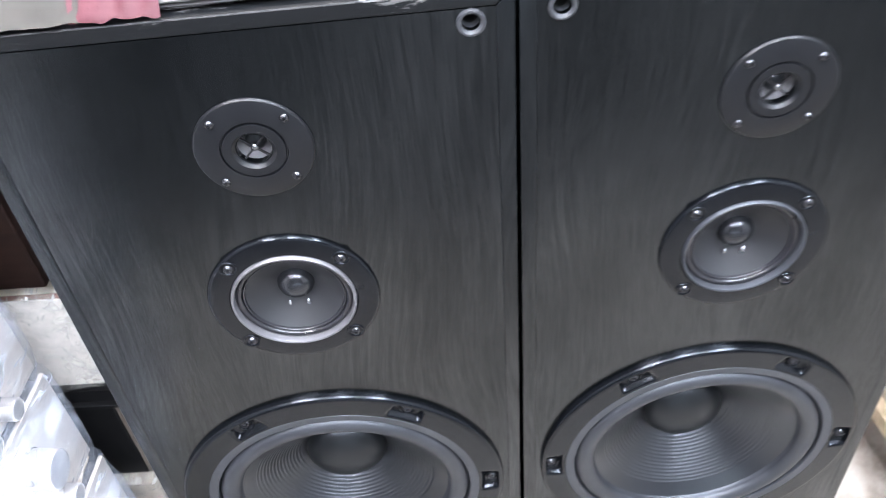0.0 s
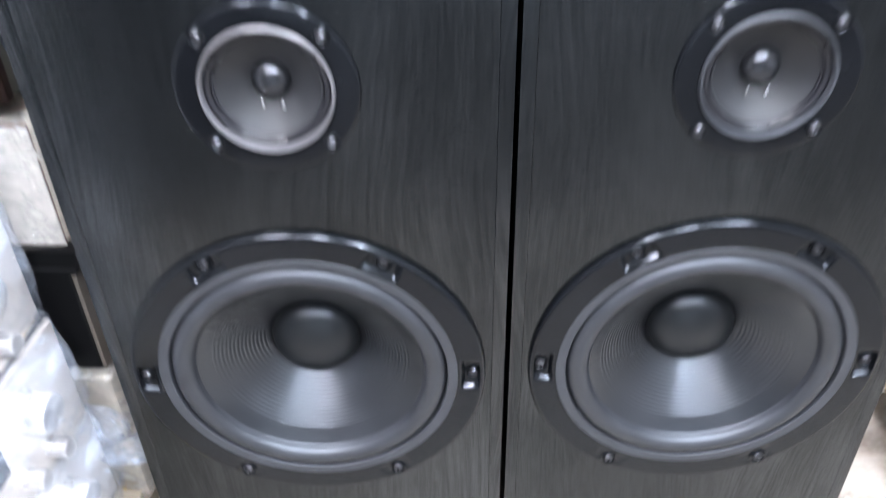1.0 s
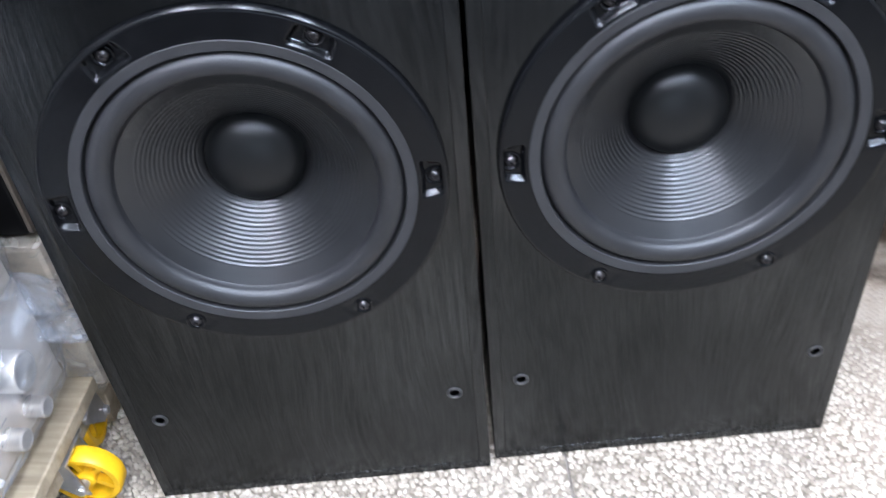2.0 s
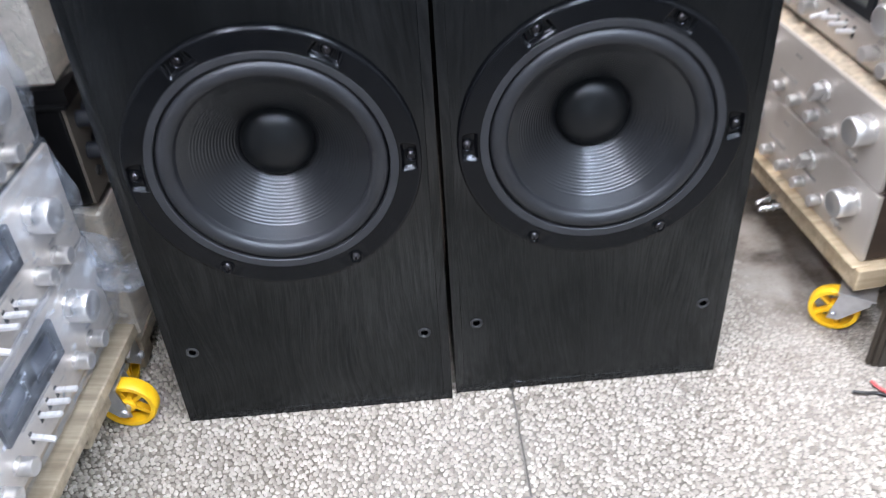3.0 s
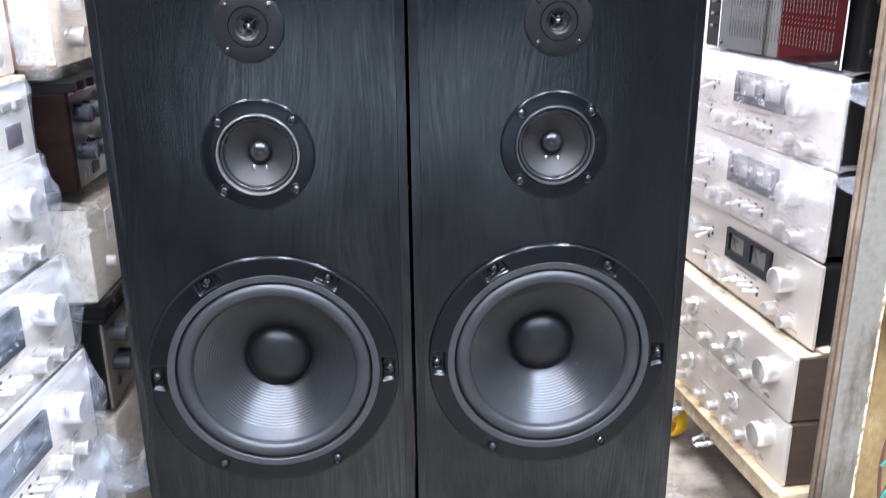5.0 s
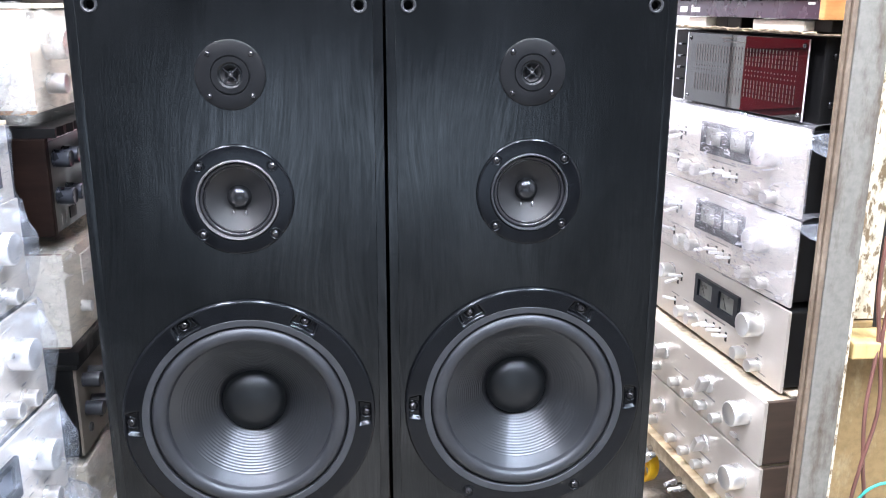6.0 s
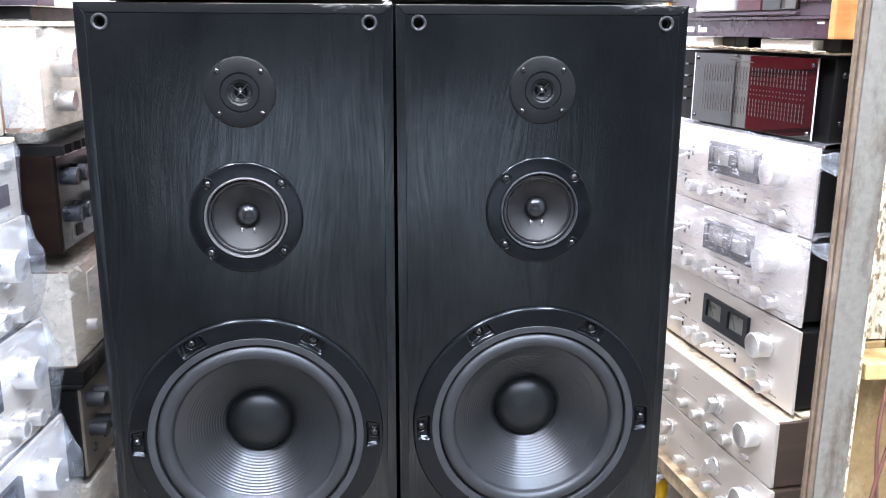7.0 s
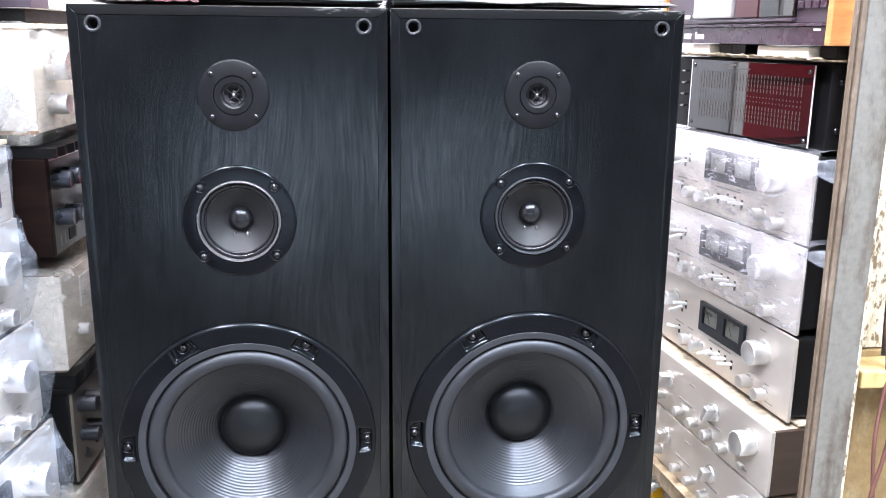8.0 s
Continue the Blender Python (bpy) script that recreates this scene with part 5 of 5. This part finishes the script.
def torn_card(m, w, d, seed, material, label):
    """A torn, curled sheet of card: a flat bed with a ragged, lifted front."""
    noise.seed_set(seed)
    layers = thing("torn_card", m, label, "card")
    for i in range(2):
        rows = []
        for j in range(16):
            t = j / 15
            row = []
            for k in range(90):
                x = -w / 2 + w * k / 89
                ragged = 0.010 * noise.noise(Vector((x * 30, i * 4.0, 1))) + 0.006 * noise.noise(Vector((x * 95, i * 3.0, 5)))
                lift = (1 - min(1.0, t * 5)) * (0.0035 + 0.0045 * noise.noise(Vector((x * 42, i * 2.0, 9))))
                row.append((x, -0.008 + ragged * (1 - t) + d * t * t, 0.0008 + 0.0014 * i + max(0.0, lift)))
            rows.append(row)
        sheet = part("sheet", grid_mesh("sheet", rows, material), None, layers)
        thick = sheet.modifiers.new("thickness", "SOLIDIFY")
        thick.thickness = 0.0009
    return layers


torn_card(on_right(0.590, 0.100, 0.8575, 0.46), 0.46, 0.30, 22, TORN_CARD, "torn dusty card lying on the display unit")
for k, (sx, ww) in enumerate(((0.11, 0.13), (-0.13, 0.06))):
    fm = thing("foam_block", on_right(0.596, 0.100, 0.8617, 0.46) @ pose(sx, 0.004, 0), "white foam packing strip under the deck", "foam block", "foam packing")
    part("foam", box(-ww / 2, ww / 2, 0.0, 0.08, 0.0, 0.0155, 0.002), WHITE_CARD, fm)

dk = thing("cassette_deck", on_right(0.592, 0.098, 0.8785, 0.48), "plum-black cassette deck with orange wooden side panels", "cassette deck")
part("case", box(-0.235, 0.234, 0.006, 0.26, 0.0, 0.125, 0.002), STEEL_BODY, dk)
part("lower_fascia", box(-0.235, 0.234, -0.002, 0.0055, 0.0005, 0.026, 0.001), PLUM, dk, "plum-black lower fascia")
part("upper_fascia", box(-0.235, 0.234, 0.0, 0.0055, 0.031, 0.125, 0.001), PLUM_GREY, dk, "plum-grey upper fascia")
part("ledge", box(-0.235, 0.234, -0.006, 0.0055, 0.0262, 0.0306, 0.0008), PLUM, dk)
part("cassette_door", box(-0.125, 0.0, -0.010, -0.0005, 0.040, 0.115, 0.003), SILVER_DOOR, dk, "silver cassette door")
# the red reflection in this window is put into its colour
part("window", box(0.003, 0.070, -0.007, -0.0005, 0.040, 0.115, 0.002), RED_REFLECTION, dk, "deck window with a painted red reflection")
part("window", box(0.072, 0.160, -0.007, -0.0005, 0.040, 0.115, 0.002), ACRYLIC, dk, "black gloss display window")
for kx in (0.172, 0.189, 0.206, 0.223):
    for kz in (0.050, 0.066, 0.082):
        part("key", box(kx - 0.007, kx + 0.007, -0.005, 0.0, kz, kz + 0.010, 0.001), PLUM, dk)
part("eject_key", box(-0.160, -0.142, -0.006, 0.0, 0.040, 0.047, 0.001), KNOB, dk)
part("trim_bar", box(-0.125, 0.160, -0.008, -0.001, 0.0335, 0.0375, 0.0006), PLUM_GREY, dk)
for kx, ww, hh in ((-0.152, 0.024, 0.009), (-0.122, 0.004, 0.012), (-0.114, 0.005, 0.008), (-0.106, 0.005, 0.008), (-0.098, 0.004, 0.008), (0.212, 0.016, 0.003)):
    part("print_bar", box(kx - ww / 2, kx + ww / 2, -0.0028, -0.0018, 0.007 if hh > 0.004 else 0.020, (0.007 if hh > 0.004 else 0.020) + hh), WHITE_CARD, dk)
for sx in (-1, 1):
    a, b = sorted((sx * 0.2345, sx * 0.247))
    part("side_panel", box(a, b, -0.006, 0.27, 0.0, 0.13, 0.002), ORANGE_WOOD, dk, "orange wooden side panel")
for fx in (-0.06, -0.02, 0.21):
    part("foot", box(fx - 0.020, fx + 0.020, 0.02, 0.06, -0.0168, 0.0, 0.002), STEEL_BODY, dk)

# things lying on top of the loudspeakers
def loose_sheets(m, w, d, h, seed, material, label):
    """A slack pile of folded plastic sheet: several thin layers with wavy fronts."""
    root = thing("plastic_sheet", m, label, "plastic sheet", "sheets on the loudspeakers")
    noise.seed_set(seed)
    layers = 5
    for i in range(layers):
        rows = []
        for j in range(14):
            row = []
            for k in range(50):
                x = -w / 2 + w * k / 49
                t = j / 13
                wav = 0.004 * noise.noise(Vector((x * 14, i * 3.1, t * 2)))
                y = (0.004 + 0.003 * noise.noise(Vector((x * 9, i * 5.3, 1)))) + d * t
                z = h * (i + 0.6) / layers * (0.4 + 0.6 * min(1, t * 5)) + wav * 0.6 + 0.003
                row.append((x, y, max(z, 0.001 + 0.0005 * i)))
            rows.append(row)
        part("layer", grid_mesh("layer", rows, material), None, root)
    return root


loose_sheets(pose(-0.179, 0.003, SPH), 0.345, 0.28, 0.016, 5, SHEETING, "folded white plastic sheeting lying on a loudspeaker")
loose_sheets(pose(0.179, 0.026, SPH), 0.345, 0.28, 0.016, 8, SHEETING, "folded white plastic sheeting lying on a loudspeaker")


def flat_bag(name, x0, x1, material, label, category, seed):
    """A limp flat bag that follows the sheeting under it and hangs to the front edge."""
    rows = []
    for j in range(18):
        t = (j / 17) ** 2
        rise = 0.0040 + 0.018 * min(1.0, t * 12)
        rows.append([(x0 + (x1 - x0) * k / 23 + 0.006 * noise.noise(Vector((t * 5, seed, 0))), -0.002 + 0.002 * noise.noise(Vector((k * 0.2, seed, 3))) + 0.24 * t, rise + 0.003 * noise.noise(Vector((k * 0.3, j * 0.3, seed)))) for k in range(24)])
    ob = new(name, grid_mesh(name, rows, material))
    ob.matrix_basis = pose(0, 0, SPH)
    return tagged(ob, label, category)


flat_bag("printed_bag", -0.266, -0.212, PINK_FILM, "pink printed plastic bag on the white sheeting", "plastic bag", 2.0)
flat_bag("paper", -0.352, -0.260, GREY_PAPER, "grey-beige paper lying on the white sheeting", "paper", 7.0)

# ---- steel post and what stands beyond it ----
post = thing("post", pose(0.565, -0.012, 0), "worn grey steel post with rusty brown inner rail", "post", kind="structure")
part("face", box(0.0085, 0.052, 0.0, 0.006, 0.0, RZ, 0.001), POST_PAINT, post, "worn zinc-grey face")
part("rail", box(-0.004, 0.0005, 0.006, 0.012, 0.0, RZ, 0.0008), POST_BROWN, post, "rusty brown rail")
part("rail", box(0.0010, 0.0080, 0.002, 0.012, 0.0, RZ, 0.0008), POST_BROWN, post, "rusty brown rail")
part("far_return", box(0.0525, 0.057, 0.0015, 0.040, 0.0, RZ, 0.001), FLAKED, post, "flaked cream paint edge")

board = thing("partition", pose(0.634, 0.03, 0), "weathered ochre board partition with flaking paint", "partition", kind="structure")
for k in range(4):
    part("plank", box(0.0 + 0.16 * k, 0.158 + 0.16 * k, 0.03, 0.05, 0.0, 0.46, 0.002), OCHRE, board)
part("upper_panel", box(0.0, 0.64, 0.035, 0.055, 0.462, RZ, 0.002), FLAKED, board, "flaked cream panel")
part("shelf_edge", box(0.0, 0.64, -0.03, 0.029, 0.428, 0.452, 0.003), YELLOW_PINE, board, "pale shelf edge")
part("jamb", box(-0.004, 0.012, 0.005, 0.0295, 0.453, RZ, 0.002), YELLOW_PINE, board, "yellow pine jamb")


def cable(points, r, material, label):
    ob = part("cable", tube_along(points, r), material, None, smooth=60)
    return tagged(ob, label, "cable", "loose cables")


cable([(0.668, 0.012, 0.60), (0.664, 0.006, 0.52), (0.672, 0.004, 0.45), (0.658, -0.010, 0.36), (0.664, -0.012, 0.28), (0.676, -0.010, 0.20), (0.668, 0.0, 0.10), (0.68, 0.0, 0.006)], 0.0028, CABLE_BROWN, "brown two-core cable hanging from the shelf")
cable([(0.690, 0.012, 0.60), (0.682, 0.006, 0.52), (0.676, 0.002, 0.45), (0.676, -0.012, 0.36), (0.660, -0.014, 0.27), (0.656, -0.010, 0.20), (0.676, 0.0, 0.10), (0.70, 0.0, 0.006)], 0.0028, CABLE_BROWN, "brown two-core cable crossing another")
cable([(0.665, 0.020, 0.86), (0.662, 0.018, 0.76), (0.670, 0.018, 0.66), (0.668, 0.016, 0.56), (0.672, 0.016, 0.47)], 0.0035, CABLE_BLACK, "black cable hanging against the panel")
cable([(0.650, -0.02, 0.21), (0.668, -0.03, 0.245), (0.70, -0.03, 0.25), (0.72, -0.03, 0.21), (0.69, -0.03, 0.17), (0.66, -0.03, 0.18), (0.655, -0.02, 0.12), (0.67, -0.02, 0.006)], 0.0022, CABLE_TEAL, "teal wire in a loose loop")
cable([(0.550, -0.040, 0.006), (0.556, -0.052, 0.004), (0.567, -0.064, 0.004), (0.585, -0.067, 0.004), (0.603, -0.060, 0.005), (0.622, -0.042, 0.006), (0.650, -0.015, 0.005), (0.72, -0.01, 0.004)], 0.0022, CABLE_RED, "red wire lying on the floor by the post")
cable([(0.519, -0.054, 0.004), (0.527, -0.057, 0.0045), (0.538, -0.059, 0.004), (0.552, -0.060, 0.003), (0.575, -0.072, 0.0025), (0.600, -0.070, 0.003), (0.618, -0.050, 0.003), (0.640, -0.03, 0.003), (0.70, -0.02, 0.003)], 0.0024, CABLE_BLACK, "black wire with a thick bare end on the floor")
cable([(0.588, -0.022, 0.002), (0.589, -0.040, 0.002), (0.590, -0.057, 0.002), (0.596, -0.075, 0.002)], 0.0015, CABLE_BLACK, "thin black wire across the floor")

# ---- pebbles of the floor near the loudspeakers ----
rng = np.random.default_rng(7)


def pebble_field(x0, x1, y0, y1, pitch):
    xs, ys = [], []
    row = 0
    y = y0
    while y < y1:
        n = int((x1 - x0) / pitch)
        xs.append(x0 + (np.arange(n) + 0.5 * (row % 2)) * pitch)
        ys.append(np.full(n, y))
        y += pitch * 0.87
        row += 1
    c = np.stack([np.concatenate(xs), np.concatenate(ys)], 1)
    return c + rng.uniform(-0.32, 0.32, c.shape) * pitch


PITCH = 0.0066
cs = np.concatenate([pebble_field(-0.62, 0.86, -0.36, 0.03, PITCH), pebble_field(-0.50, -0.345, 0.03, 0.30, PITCH), pebble_field(0.345, 0.66, 0.03, 0.66, PITCH)])
# trodden bare and dirty beside the right dolly
bare = np.clip((cs[:, 0] - 0.34) / 0.14, 0, 1) * np.clip((cs[:, 1] + 0.10) / 0.26, 0, 1)
keep = (np.abs(cs[:, 0] - SEAM) > 0.0035) & (rng.random(len(cs)) > np.clip(2.0 * bare - 1.0, 0, 1))
cs, bare = cs[keep], bare[keep]
count, sides = len(cs), 7
ang = rng.uniform(0, 2 * np.pi, (count, 1)) + np.arange(sides) * 2 * np.pi / sides
rad = PITCH * rng.uniform(0.42, 0.60, (count, 1)) * rng.uniform(0.82, 1.12, (count, sides))
stretch = rng.uniform(0.72, 1.05, (count, 1))
turn = rng.uniform(0, np.pi, (count, 1))
px, py = rad * np.cos(ang), rad * np.sin(ang) * stretch
rx, ry = px * np.cos(turn) - py * np.sin(turn), px * np.sin(turn) + py * np.cos(turn)
top = rng.uniform(0.0002, 0.0014, (count, 1)) * (1 - bare[:, None]) - 0.0011 * bare[:, None]
low_ring = np.stack([cs[:, :1] + rx, cs[:, 1:] + ry, np.full_like(rx, -0.0017)], -1)
mid_ring = np.stack([cs[:, :1] + 0.80 * rx, cs[:, 1:] + 0.80 * ry, np.repeat(top * 0.75, sides, 1)], -1)
apex = np.stack([cs[:, 0], cs[:, 1], top[:, 0]], -1)[:, None]
verts = np.concatenate([low_ring, mid_ring, apex], 1).reshape(-1, 3)
base = (np.arange(count) * (2 * sides + 1))[:, None]
k = np.arange(sides)
j = (k + 1) % sides
quads = np.stack([base + k, base + j, base + sides + j, base + sides + k], -1).reshape(-1, 4)
tris = np.stack([base + sides + k, base + sides + j, np.broadcast_to(base + 2 * sides, (count, sides))], -1).reshape(-1, 3)
peb = bpy.data.meshes.new("pebbles")
peb.from_pydata(verts.tolist(), [], quads.tolist() + tris.tolist())
peb.materials.append(PEBBLE)
peb.polygons.foreach_set("use_smooth", [True] * len(peb.polygons))
pob = new("pebbles", peb)
pob.parent = floor
tagged(pob, "cream and grey pebbles set in cement", kind="stuff")


# gathered ends of the bags
def bag_tuft(m, size, seed, label):
    """The twisted, crumpled end of a plastic bag."""
    noise.seed_set(seed)
    bm = bmesh.new()
    bmesh.ops.create_icosphere(bm, subdivisions=5, radius=1.0)
    for v in bm.verts:
        d = v.co.normalized()
        fold = math.sin(7 * math.atan2(d.z, d.y) + 3 * noise.noise(d * 1.7)) * 0.16
        n = 0.28 * noise.noise(d * 2.3) + 0.20 * (1 - 2 * abs(noise.noise(d * 4.6))) + 0.08 * noise.noise(d * 11)
        pinch = 0.25 + 0.75 * (0.5 + 0.5 * d.x)
        v.co = Vector((d.x * size[0], d.y * size[1] * pinch, d.z * size[2] * pinch)) * (1 + n + fold * pinch)
    ob = part("bag_end", bm, FILM, None, smooth=179)
    ob.matrix_basis = m
    return tagged(ob, label, "plastic wrap", "clear plastic wraps")


bag_tuft(pose(-0.412, 0.072, 0.196, 0, 25, 40), (0.038, 0.020, 0.024), 3, "crumpled gathered end of a clear plastic bag")
bag_tuft(pose(-0.425, 0.064, 0.252, 0, 60, 20), (0.030, 0.016, 0.026), 6, "crumpled gathered end of a clear plastic bag")
bag_tuft(pose(0.612, 0.086, 0.588, 0, 10, -20), (0.030, 0.012, 0.016), 9, "twisted tail of a clear plastic bag")
bag_tuft(pose(0.612, 0.094, 0.712, 0, 10, -10), (0.034, 0.010, 0.020), 12, "loose tail of a clear plastic bag")
